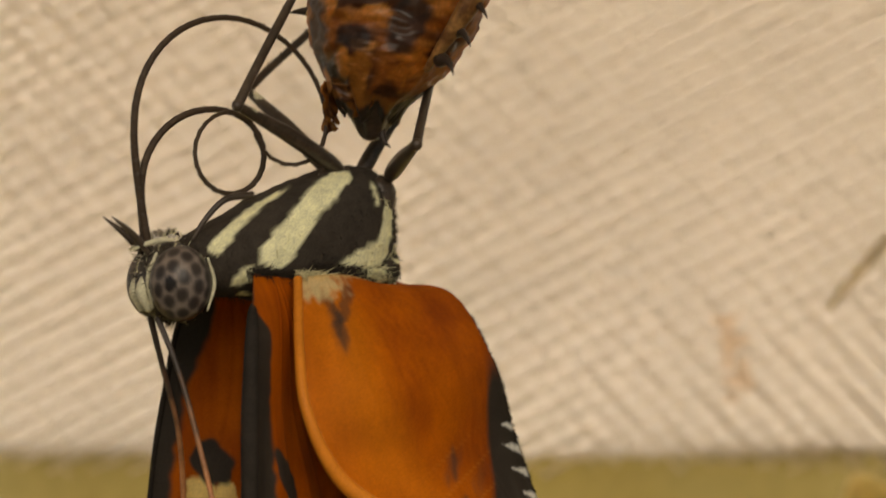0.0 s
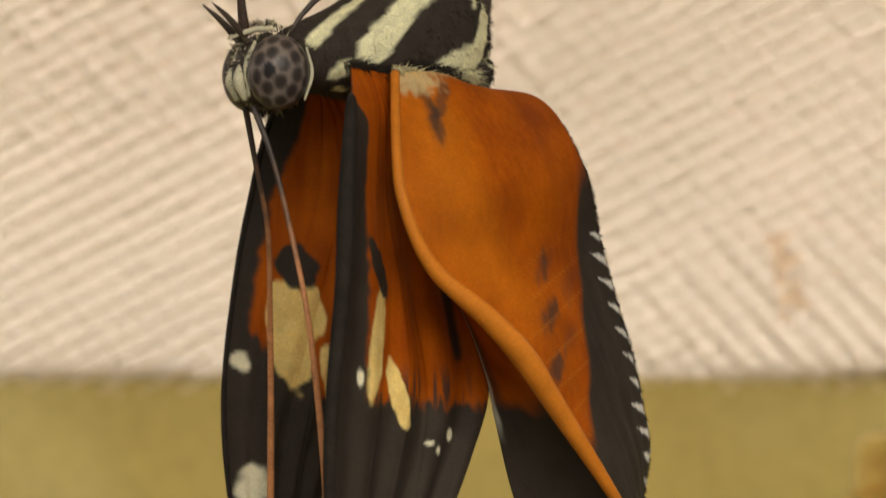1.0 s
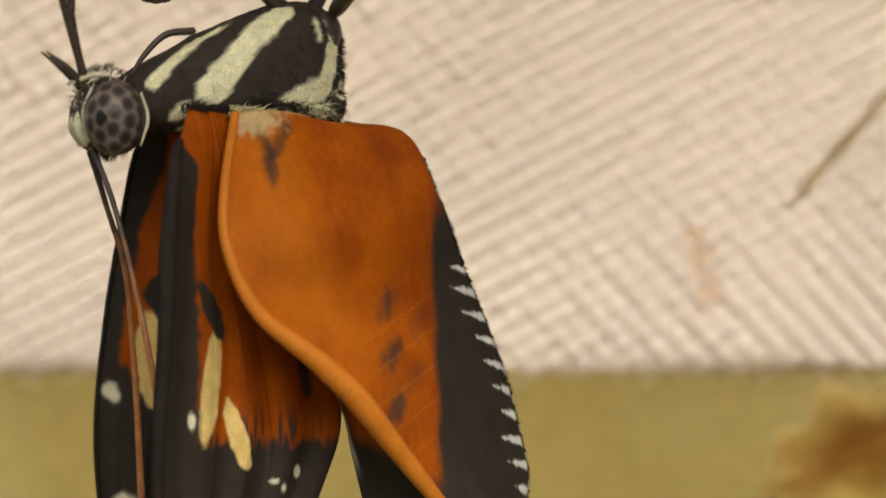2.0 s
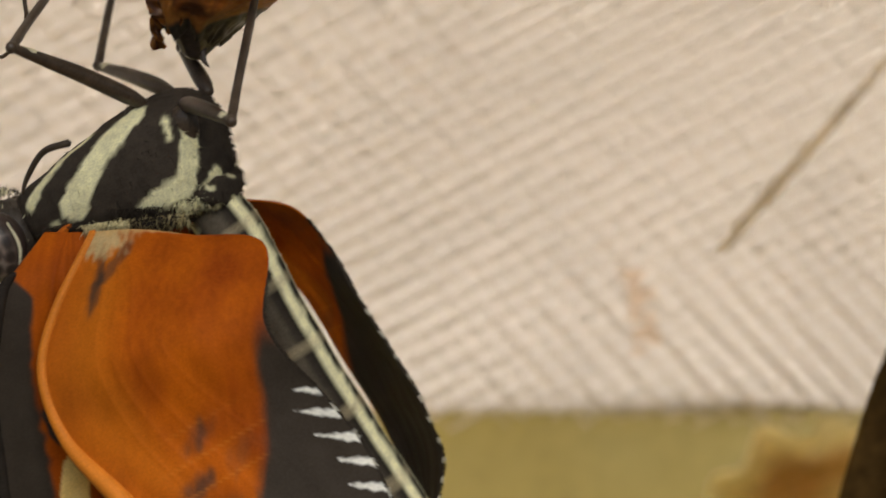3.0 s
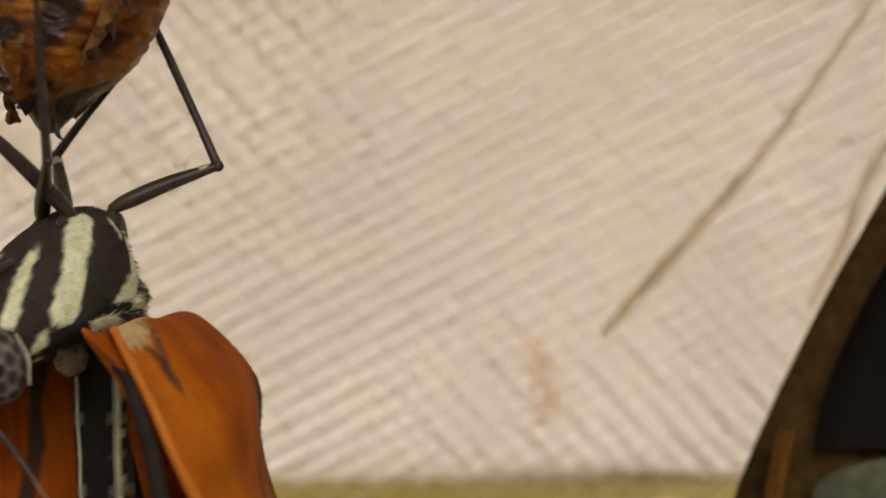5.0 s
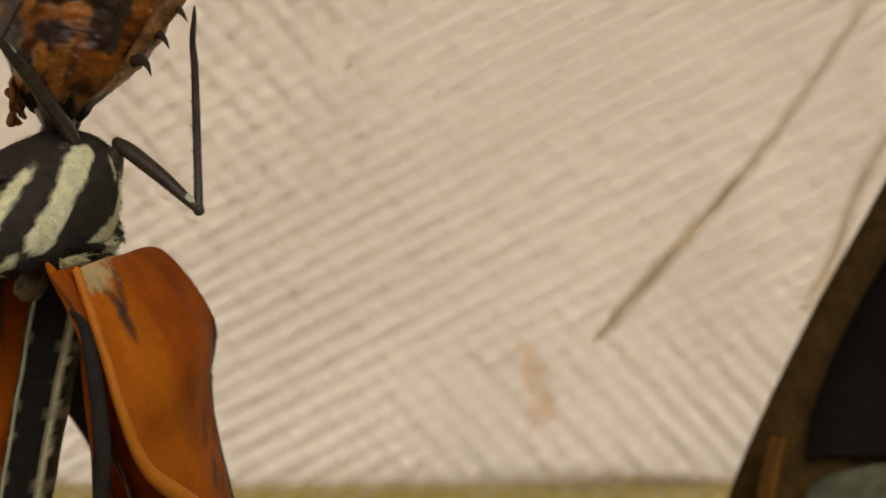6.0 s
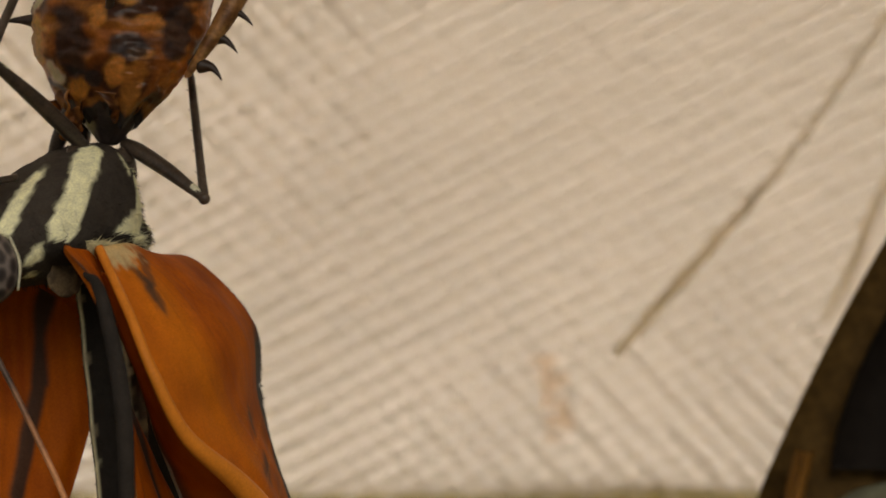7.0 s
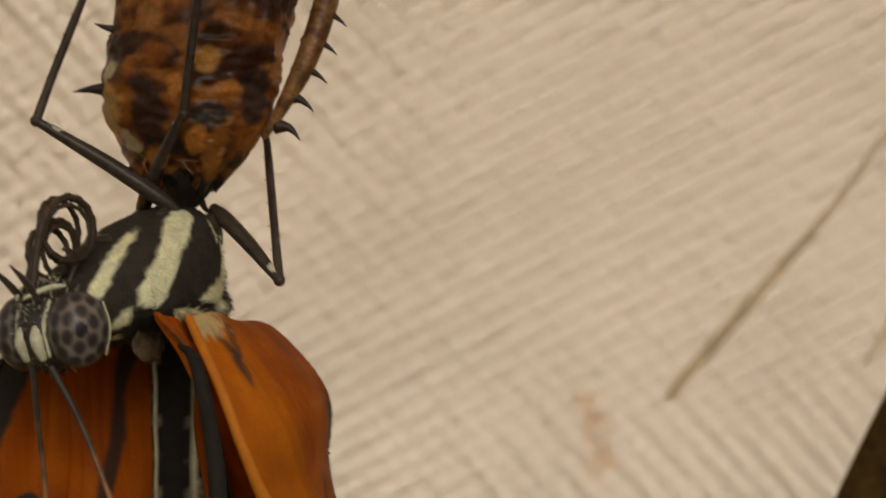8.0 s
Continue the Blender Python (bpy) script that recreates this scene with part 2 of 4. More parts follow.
def dry_leaf(px, py, rx, rz, tilt, seed, label):
    """A crumpled dead leaf against the lower cloth."""
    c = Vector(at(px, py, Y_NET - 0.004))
    verts, faces, cols = [], [], []
    n, m = 26, 14
    for lay in (0, 1):
        for i in range(n + 1):
            u = i / n * 2 - 1
            w = (1 - u * u) ** 0.6 * (1 + 0.2 * math.sin(9 * u + seed))
            for j in range(m + 1):
                v = j / m * 2 - 1
                x, z = rx * u, rz * v * w
                y = 0.0012 * math.sin(3 * u + seed) * v + 0.0009 * noise.noise(Vector((u * 2, v * 2, seed))) + lay * 0.0002
                a = radians(tilt)
                verts.append((c.x + x * math.cos(a) - z * math.sin(a), c.y + y, c.z + x * math.sin(a) + z * math.cos(a)))
                withered = smooth(1.0, 0.15, math.hypot(u, v) + 0.35 * noise.noise(Vector((u * 2.2, v * 2.2, seed + 4))))
                cols.append(mix((0.97, 0.89, 0.60), (0.66, 0.47, 0.23), withered))
    k = (n + 1) * (m + 1)
    for i in range(n):
        for j in range(m):
            p = i * (m + 1) + j
            faces.append((p, p + 1, p + m + 2, p + m + 1))
            faces.append((k + p, k + p + m + 1, k + p + m + 2, k + p + 1))
    leaf = tagged(finish("dry_leaf", verts, faces, DRY, None, cols), label, "leaf")
    a = radians(tilt)
    rib = [(c.x + rx * u * math.cos(a), c.y - 0.0003, c.z + rx * u * math.sin(a)) for u in (-1.05, -0.5, 0.0, 0.5, 0.98)]
    part("midrib", tube(rib, [0.00016, 0.00014, 0.00012, 0.0001, 0.00006], 6, 20, 1.0), RIB, leaf, "thin raised midrib")
    return leaf


dry_leaf(1580, 956, 0.0056, 0.0034, 24, 2, "crumpled brown dead leaf with pale margins against the olive cloth")


# ---- the butterfly ----
CREAM = (0.84, 0.80, 0.50)
INK = (0.048, 0.038, 0.029)
ORANGE = (0.50, 0.112, 0.004)
DEEP = (0.30, 0.056, 0.004)
YELLOW = (0.88, 0.66, 0.24)


def seg_dist(p, a, b):
    ax, az = a
    bx, bz = b
    dx, dz = bx - ax, bz - az
    t = max(0.0, min(1.0, ((p[0] - ax) * dx + (p[1] - az) * dz) / (dx * dx + dz * dz)))
    return math.hypot(p[0] - ax - t * dx, p[1] - az - t * dz), t


def far_from(p, a, b):
    a, b, p = Vector(a), Vector(b), Vector(p)
    t = max(0.0, min(1.0, (p - a).dot(b - a) / (b - a).length_squared))
    return (p - a - (b - a) * t).length, t


THORAX_STATIONS = [(292, -20, -70, 34), (262, 0, -98, 62), (220, 24, -105, 86), (120, 76, -112, 118), (30, 114, -116, 120), (-40, 128, -110, 108),
                   (-82, 122, -100, 90), (-106, 106, -70, 70), (-122, 78, -44, 42), (-132, 40, -10, 14)]
STRIPES = [((232, 76, -16), (92, 46, 98), 14, 11), ((136, 114, -28), (0, 78, 116), 28, 23), ((-84, 84, 4), (-98, 72, 96), 19, 13), ((6, 122, -58), (-74, 94, -22), 20, 22),
           ((199, 88, -84), (184, 96, -64), 12, 12), ((-100, 70, -44), (-116, 46, -22), 13, 13), ((-62, 90, 106), (-66, 98, 66), 9, 7), ((180, 62, -102), (172, 54, -106), 10, 9)]


def thorax_colour(f, l, z):
    wob = 4 * noise.noise(Vector((f, l, z)) * 0.03) + 3.5 * noise.noise(Vector((f, l, z)) * 0.14)
    c = INK
    for a, b, w0, w1 in STRIPES:
        d, t = far_from((f, abs(l), z), a, b)
        w = w0 + (w1 - w0) * t
        k = smooth(w + 3, w - 3, d + wob)
        c = mix(c, CREAM, k)
    return c


def loft_thorax():
    nu, nv = 84, 90
    st = catmull(THORAX_STATIONS, nv)
    verts, cols, faces = [], [], []
    for f, top, bot, hw in st:
        zc, rz = (top + bot) / 2, (top - bot) / 2
        for i in range(nu):
            w = 2 * math.pi * i / nu
            l = max(1, hw) * math.copysign(abs(math.cos(w)) ** 0.72, math.cos(w))
            z = zc + rz * math.copysign(abs(math.sin(w)) ** 0.85, math.sin(w))
            n = 4 * noise.noise(Vector((f, l, z)) * 0.02) + 2 * noise.noise(Vector((f, l, z)) * 0.07)
            v = Vector((f, l * (1 + n / 130), z + n * math.sin(w)))
            cols.append(thorax_colour(v.x, v.y, v.z))
            verts.append(v * U)
    for j in range(nv - 1):
        for i in range(nu):
            q = (i + 1) % nu
            faces.append((j * nu + i, j * nu + q, (j + 1) * nu + q, (j + 1) * nu + i))
    for ring in (0, nv - 1):
        base = len(verts)
        verts.append(sum((verts[ring * nu + i] for i in range(nu)), Vector()) / nu)
        cols.append(INK)
        for i in range(nu):
            q = (i + 1) % nu
            faces.append((ring * nu + q, ring * nu + i, base) if ring == 0 else (ring * nu + i, ring * nu + q, base))
    return verts, faces, cols


def fur_coat(verts, cols, count, length, lean, seed):
    """Short tapering hairs that stand on a surface."""
    rnd = random.Random(seed)
    centre = sum(verts, Vector()) / len(verts)
    hv, hf, hc = [], [], []
    for _ in range(count):
        i = rnd.randrange(len(verts))
        p, c = verts[i], cols[i]
        out = (p - centre)
        out.x *= 0.35
        out.normalize()
        d = (out * 0.55 + Vector(lean) + Vector((rnd.uniform(-.5, .5), rnd.uniform(-.5, .5), rnd.uniform(-.5, .5)))).normalized()
        h = length * rnd.uniform(0.5, 1.3) * U
        s = d.orthogonal().normalized() * 1.0 * U
        t = d.cross(s)
        b = len(hv)
        hv += [p + s, p - s * 0.5 + t * 0.8, p - s * 0.5 - t * 0.8, p + d * h + Vector((0, 0, -0.15 * h))]
        hc += [c] * 4
        hf += [(b, b + 1, b + 3), (b + 1, b + 2, b + 3), (b + 2, b, b + 3)]
    return hv, hf, hc


def tuft(p, q, side, colour, count, length):
    """Fine hairs that hang out and down from the line p to q."""
    rnd = random.Random(int(count + length))
    hv, hf, hc = [], [], []
    for _ in range(count):
        t = rnd.random()
        a = Vector(p).lerp(Vector(q), t) + Vector((rnd.uniform(-8, 8), rnd.uniform(-10, 4), rnd.uniform(-8, 8)))
        d = Vector((rnd.uniform(-0.5, 0.3), rnd.uniform(0.1, 0.9), rnd.uniform(-1.0, 0.25))).normalized()
        tip = a + d * length * rnd.uniform(0.5, 1.2)
        s = d.orthogonal().normalized() * 1.2
        w = d.cross(s)
        b = len(hv)
        for v in (a + s, a - s * 0.5 + w * 0.8, a - s * 0.5 - w * 0.8, tip):
            hv.append(Vector((v.x, v.y * side, v.z)) * U)
        k = rnd.uniform(0.7, 1.1)
        hc += [tuple(c * k for c in colour)] * 4
        hf += [(b, b + 1, b + 3), (b + 1, b + 2, b + 3), (b + 2, b, b + 3)]
    return hv, hf, hc


def fringe(edge, scale, drop):
    """Short scales that stand out from the trailing edge of a wing."""
    rnd = random.Random(21)
    line = catmull(edge, 400)
    hv, hf, hc = [], [], []
    for i in range(70, 396):
        for _ in range(3):
            p = Vector(line[i]) + Vector((rnd.uniform(-2, 2), rnd.uniform(-2, 2), rnd.uniform(-2, 2)))
            d = Vector((-1.0, rnd.uniform(-0.4, 0.2), rnd.uniform(-0.9, 0.1))).normalized()
            tip = p + d * rnd.uniform(4, 10)
            b = len(hv)
            for v in (p + Vector((0, 1, 1.2)), p + Vector((0, -1, 1.2)), p + Vector((0, 0, -1.4)), tip):
                hv.append(Vector((v.x, v.y * scale, (v.z + 70) * drop - 70)) * U)
            pale = (-line[i][2] / 52) % 1.0 < 0.3 and line[i][2] < -330
            hc += [(0.6, 0.58, 0.5) if pale else INK] * 4
            hf += [(b, b + 1, b + 3), (b + 1, b + 2, b + 3), (b + 2, b, b + 3)]
    return hv, hf, hc


def sheet(fronts, backs, shape, colour, nu=130, nv=190, thick=4.0, side=1, spread=1.0, ruffle=3.0, drop=1.0, shift=None):
    """A wing: a thin curved panel between its leading and its trailing edge, which run from the root down. Points are (f, l, z)."""
    a, b = catmull(fronts, nv), catmull(backs, nv)
    moved = catmull([(q,) for q in shift], nv) if shift else [(0.0,)] * nv
    grid = []
    for j in range(nv):
        row = []
        v = j / (nv - 1)
        for i in range(nu):
            u = i / (nu - 1)
            p = a[j] * (1 - u) + b[j] * u
            df, dl, dz = shape(u, v)
            w = ruffle * (noise.noise(Vector((u * 4, v * 5, 1.7))) + 0.5 * noise.noise(Vector((u * 11, v * 6, 4.1)))) * smooth(0, 0.15, v)
            row.append(Vector((p[0] + df + moved[j][0] * (1 - 0.7 * u), (p[1] + dl + w) * side * spread, (p[2] + dz + 70) * drop - 70)))
        grid.append(row)
    verts, cols, faces = [], [], []
    for lay in (1, -1):
        for j in range(nv):
            for i in range(nu):
                du = grid[j][min(nu - 1, i + 1)] - grid[j][max(0, i - 1)]
                dv = grid[min(nv - 1, j + 1)][i] - grid[max(0, j - 1)][i]
                n = du.cross(dv)
                n = n.normalized() if n.length > 1e-9 else Vector((0, 1, 0))
                verts.append((grid[j][i] + n * lay * thick * 0.5) * U)
                cols.append(colour(i / (nu - 1), j / (nv - 1), grid[j][i].x, abs(grid[j][i].y), (grid[j][i].z + 70) / drop - 70))
    m = nu * nv
    for j in range(nv - 1):
        for i in range(nu - 1):
            p = j * nu + i
            faces.append((p, p + 1, p + nu + 1, p + nu))
            faces.append((m + p, m + p + nu, m + p + nu + 1, m + p + 1))
    rim = [i for i in range(nu)] + [j * nu + nu - 1 for j in range(1, nv)] + [(nv - 1) * nu + i for i in range(nu - 2, -1, -1)] + [j * nu for j in range(nv - 2, 0, -1)]
    for k in range(len(rim)):
        p, q = rim[k], rim[(k + 1) % len(rim)]
        faces.append((p, m + p, m + q, q))
    return verts, faces, cols


HIND_FRONT = [(108, 150, -72), (142, 240, -193), (148, 288, -293), (98, 306, -403), (-6, 318, -488), (-76, 318, -553), (-152, 306, -643), (-256, 284, -763), (-350, 238, -860)]
HIND_BACK = [(-60, 100, -86), (-208, 88, -100), (-252, 176, -220), (-314, 130, -343), (-366, 98, -443), (-408, 92, -543), (-434, 94, -643), (-450, 100, -733), (-420, 128, -860)]
FORE_FRONT = [(186, 132, -66), (234, 250, -150), (258, 300, -300), (260, 302, -440), (266, 288, -640), (256, 268, -800), (225, 238, -980)]
FORE_BACK = [(70, 112, -76), (14, 84, -150), (-10, 60, -293), (-66, 72, -450), (-106, 112, -600), (-56, 152, -740), (60, 200, -980)]
# the far wings are crumpled otherwise: a forewing with a rounded rear edge, a hindwing drawn up behind the abdomen
FAR_FORE_BACK = [(70, 112, -76), (-46, 90, -150), (-80, 66, -280), (-40, 80, -440), (30, 130, -640), (80, 180, -800), (120, 200, -980)]
FAR_HIND_FRONT = [(108, 150, -72), (90, 200, -140), (10, 250, -205), (-90, 276, -275), (-150, 288, -350), (-185, 298, -440), (-225, 304, -560), (-290, 284, -700), (-350, 238, -860)]
# the other forewing hangs further back at the shoulder, as much forward at the tip
FAR_SHIFT = [0, -36, -42, -22, -8, -4, 0]


def vein(u, v, lines):
    """1 on a vein, 0 between the veins: each runs from u0 at the root to u1 at the tip, bowed by b."""
    k = 0.0
    for u0, u1, b in lines:
        d = u - (u0 + (u1 - u0) * v + b * math.sin(math.pi * v))
        k = max(k, math.exp(-(d / 0.011) ** 2))
    return k


HIND_VEINS = [(0.26, 0.20, 0.07), (0.33, 0.42, 0.03), (0.38, 0.66, 0.02), (0.42, 0.86, 0.10)]
FORE_VEINS = [(0.34, 0.26, 0.03), (0.38, 0.47, 0.06), (0.44, 0.70, 0.0)]


def hind_shape(u, v):
    belly = math.sin(math.pi * u) * (18 + 22 * math.sin(math.pi * min(1, v * 1.3)))
    belly += 0.8 * vein(u, v, HIND_VEINS) + 1.6 * math.sin(u * 30 + 3 * v) * smooth(0.35, 0.7, v) * (1 - u)
    return (0.0, belly, 12 * math.sin(math.pi * u) * (1 - v) ** 2)


def fore_shape(u, v):
    return (0.0, -26 * math.sin(math.pi * u) * v + 2.0 * vein(u, v, FORE_VEINS) + 7.0 * math.sin(u * 26 + 2 * v) * smooth(0.2, 0.6, v), 0.0)


LOBE_FRONT = [(96, 138, -112), (105, 170, -200), (98, 205, -300), (22, 165, -400), (-51, 140, -501), (-96, 135, -601), (-111, 140, -671), (-143, 150, -793), (-180, 170, -900)]
LOBE_BACK = [(122, 188, -118), (140, 236, -200), (146, 284, -293), (98, 302, -403), (-10, 312, -500), (-120, 300, -615), (-195, 290, -700), (-280, 262, -800), (-350, 236, -870)]


def lobe_shape(u, v):
    return (0.0, -10 * math.sin(math.pi * u), 0.0)


def lobe_colour(u, v, f, l, z):
    n = noise.noise(Vector((f, l, z)) * 0.02)
    c = mix(DEEP, ORANGE, 0.4 + 0.6 * n)
    c = mix(c, INK, smooth(-615, -655, z - 0.1 * (f + 60) + 16 * n))
    c = mix(c, INK, 0.7 * smooth(0.35, 0.1, u))
    return mix(c, (0.5, 0.47, 0.38), 0.8 * smooth(0.09, 0.03, u + 0.05 * n) * smooth(-720, -660, z))


def hind_colour(u, v, f, l, z, dashes=True):
    n = noise.noise(Vector((f, l, z)) * 0.012)
    n2 = noise.noise(Vector((f * 0.1, l * 0.1, z * 0.02)))
    # brighter towards the leading edge, darker low and rearward: gloss painted into the orange
    c = mix(ORANGE, DEEP, min(1, max(0, 0.32 + 0.8 * n + 0.35 * n2 + 0.35 * smooth(-250, -700, z) + 0.35 * smooth(0.55, 0.85, u))))
    c = mix(c, (0.66, 0.19, 0.008), 0.55 * smooth(0.22, 0.0, abs(u - 0.26 - 0.05 * n)) * smooth(0.75, 0.1, v))
    c = mix(c, (0.24, 0.042, 0.004), 0.07 * vein(u, v, HIND_VEINS))
    c = mix(c, (0.60, 0.17, 0.012), 0.5 * smooth(0.35, 0.05, abs(u - 0.12)) * smooth(0.9, 0.2, v))
    # dark forked streak below the root
    for p, q, w, k in (((82, -92), (60, -138), 9, 0.55), ((26, -94), (52, -138), 9, 0.65)):
        d, t = seg_dist((f, z), p, q)
        c = mix(c, INK, k * smooth(w + 7, w - 4, d + 5 * n2))
    d = math.hypot((f - 64) / (19 * (0.5 + 0.5 * smooth(-95, -165, z))), (z + 158) / 52)
    c = mix(c, INK, 0.85 * smooth(1.1, 0.25, d + 0.3 * n + 0.35 * n2))
    # dusky smudges between the veins
    for sf, sz, k in ((-141, -396, 0.75), (-143, -483, 0.8), (-152, -570, 0.8), (-206, -430, 0.35), (-190, -520, 0.35)):
        d = math.hypot((f - sf + 0.35 * (z - sz)) / 0.9, (z - sz) / 1.5)
        c = mix(c, INK, k * smooth(30, 4, d + 16 * n2))
    # faint folds that run to the smudges; their lit crests are painted paler
    fold = abs(((z + 0.55 * f) / 60.0) % 1.0 - 0.5)
    c = mix(c, (0.70, 0.24, 0.03), 0.30 * smooth(0.06, 0.0, fold) * smooth(-300, -420, z) * smooth(-60, -120, f))
    # black trailing margin and tip with white dashes
    c = mix(c, INK, smooth(-226, -246, f + 9 * n + 5 * n2) * smooth(-180, -260, z))
    c = mix(c, INK, smooth(-682, -722, z + 14 * n))
    edge = (1 - u) * 560 if z > -620 else (1 - u) * 330
    ph = ((-z - 318) / 45.0 + edge / 210.0) % 1.0
    row = noise.noise(Vector((0, 3.3, round(-z / 45))))
    if dashes and z < -335 and z > -850 and 0 <= edge < 66 - 22 * row:
        c = mix(c, (0.86, 0.84, 0.77), smooth(0.25, 0.15, abs(ph - 0.5) + 0.0028 * edge + 0.10 * n2))
    # cream scales round the root and along the upper rim
    d = math.hypot((f - 84) / 66, (z + 76) / 40)
    c = mix(c, (0.66, 0.52, 0.26), 0.85 * smooth(1.1, 0.4, d + 0.4 * n2))
    c = mix(c, (0.66, 0.44, 0.18), 0.75 * smooth(12, 3, v * 900 + 7 * n2) * smooth(-140, -110, f))
    rim = smooth(12, 2, u * 420)
    return mix(c, (0.55, 0.20, 0.04), 0.6 * rim)


# yellow patches (centre, radii, lean), eye spot, black tip (height, slope), pale dots; the two forewings are crumpled differently
FORE_MARKS = {1: (((162, -536, 21, 104, -0.12), (106, -624, 18, 60, 0.32)), (160, -412, 19, 50, 0.45), (-628, 0.06), ((200, -595, 7, 15), (30, -711, 10, 5), (-16, -698, 7, 13), (12, -724, 6, 8))),
              -1: (((156, -540, 36, 104, 0.10), (84, -628, 20, 68, 0.22), (122, -500, 22, 52, 0.1)), (144, -414, 33, 42, 0.1), (-560, 0.85), ((232, -594, 14, 19), (211, -822, 26, 40)))}


def fore_colour(u, v, f, l, z, side=1):
    gold_marks, spot, (tip, slope), dots = FORE_MARKS[side]
    n = noise.noise(Vector((f, l, z)) * 0.013)
    n2 = noise.noise(Vector((f, 0, z)) * 0.045)
    streak = noise.noise(Vector((f * 0.09, 0, z * 0.006)))
    c = mix(ORANGE, DEEP, min(1, max(0, 0.5 + 0.6 * n + 0.35 * streak)))
    front = u * 330
    c = mix(c, (0.20, 0.036, 0.004), 0.25 * vein(u, v, FORE_VEINS))
    if side > 0:
        d, t = seg_dist((f, z), (14, -130), (-42, -560))
    else:
        d = min(seg_dist((f, z), (-14, -110), (2, -280))[0], seg_dist((f, z), (2, -280), (60, -480))[0] + 3)
    c = mix(c, INK, 0.9 * smooth(21, 9, d + 8 * n))
    gold = 9.0
    for cf, cz, rf, rz, lean in gold_marks:
        q = (f - cf - lean * (z - cz)) / rf
        gold = min(gold, math.hypot(q, (z - cz) / rz) + 0.16 * n2)
    c = mix(c, INK, smooth(tip + 10, tip - 16, z + slope * (190 - f) + 14 * n2 + 26 * streak))
    c = mix(c, INK, 0.85 * smooth(0.1, 0.4, streak) * smooth(-560, -620, z) if side > 0 else 0)
    c = mix(c, mix(YELLOW, (0.80, 0.54, 0.16), 0.2 + 0.5 * n2), smooth(1.06, 0.94, gold))
    cf, cz, rf, rz, lean = spot
    c = mix(c, INK, smooth(1.08, 0.9, math.hypot((f - cf - lean * (z - cz)) / rf, (z - cz) / rz) + 0.22 * n2))
    wide = 72 * smooth(-115, -165, z) if side > 0 else 36 + 34 * smooth(-300, -130, z) + 26 * smooth(-520, -600, z)
    c = mix(c, INK, smooth(wide + 7, wide - 7, front + 6 * n2))
    for cf, cz, rf, rz in dots:
        d = math.hypot((f - cf) / rf, (z - cz) / rz)
        c = mix(c, (0.8, 0.74, 0.52), smooth(1.2, 0.7, d + 0.45 * n2))
    return c


def eye_ball(side):
    verts, faces = ellipsoid((284, 62 * side, -80), (54, 50, 65), 64, 48)
    c = Vector((284, 62 * side, -80)) * U
    axis = Vector((0.62, 0.78 * side, 0.0)).normalized()
    a1 = axis.orthogonal().normalized()
    a2 = axis.cross(a1)
    spots = [axis]
    for ring, n in ((0.50, 6), (0.98, 11), (1.46, 15)):
        for k in range(n):
            w = 2 * math.pi * (k + 0.5 * (n % 2)) / n
            spots.append((axis * math.cos(ring) + (a1 * math.cos(w) + a2 * math.sin(w)) * math.sin(ring)).normalized())
    cols = []
    for v in verts:
        d = (v - c)
        d = Vector((d.x / 54, d.y / 50, d.z / 65)).normalized()
        k = max(d.dot(s) for s in spots)
        k0 = d.dot(axis)
        dark = smooth(0.962, 0.993, k + 0.006 * noise.noise(d * 5))
        cc = mix((0.215, 0.17, 0.14), (0.040, 0.031, 0.027), dark)
        if k0 > 0.978:
            cc = (0.014, 0.011, 0.011)
        cols.append(mix(cc, (0.05, 0.035, 0.03), smooth(0.2, -0.2, d.x * 0.3 + abs(d.y) - 0.35)))
    return verts, faces, cols


BUTTERFLY_ROWS = [
    (0, pose(-0.00412, 0.00161, 0.20040, 0.00, -0.00, 205.50)),
    (0.5, pose(-0.00369, 0.00161, 0.20120, -0.22, -0.45, 205.50)),
    (1, pose(-0.00377, 0.00161, 0.20261, -0.86, -1.81, 205.51)),
    (1.5, pose(-0.00418, 0.00161, 0.20130, -0.95, -1.99, 205.52)),
    (1.7, pose(-0.00414, 0.00161, 0.20131, -0.95, -1.99, 205.52)),
    (2.8, pose(-0.00450, 0.00120, 0.20003, -16.58, 9.68, 165.73)),
    (3, pose(-0.00438, 0.00117, 0.20025, -14.94, 8.45, 163.97)),
    (3.5, pose(-0.00353, 0.00151, 0.19971, 13.47, 3.55, 224.33)),
    (4, pose(-0.00279, 0.00135, 0.20006, 15.67, 4.79, 238.38)),
    (4.5, pose(-0.00238, 0.00128, 0.19972, 14.56, 10.48, 244.46)),
    (4.8, pose(-0.00331, 0.00151, 0.20005, -2.33, 10.83, 223.81)),
    (5, pose(-0.00208, 0.00142, 0.20014, 7.93, 13.52, 234.52)),
    (5.2, pose(-0.00172, 0.00120, 0.20061, 0.13, 12.36, 246.46)),
    (6.3, pose(-0.00249, 0.00141, 0.20348, -11.62, 6.44, 230.71)),
    (6.5, pose(-0.00160, 0.00136, 0.20315, 5.93, 8.99, 237.91)),
    (7, pose(-0.00261, 0.00143, 0.20336, 8.28, 4.41, 232.34)),
    (7.5, pose(-0.00210, 0.00141, 0.20372, 2.65, 2.87, 234.23)),
    (8, pose(-0.00209, 0.00141, 0.20343, 3.67, 1.70, 234.21)),
]
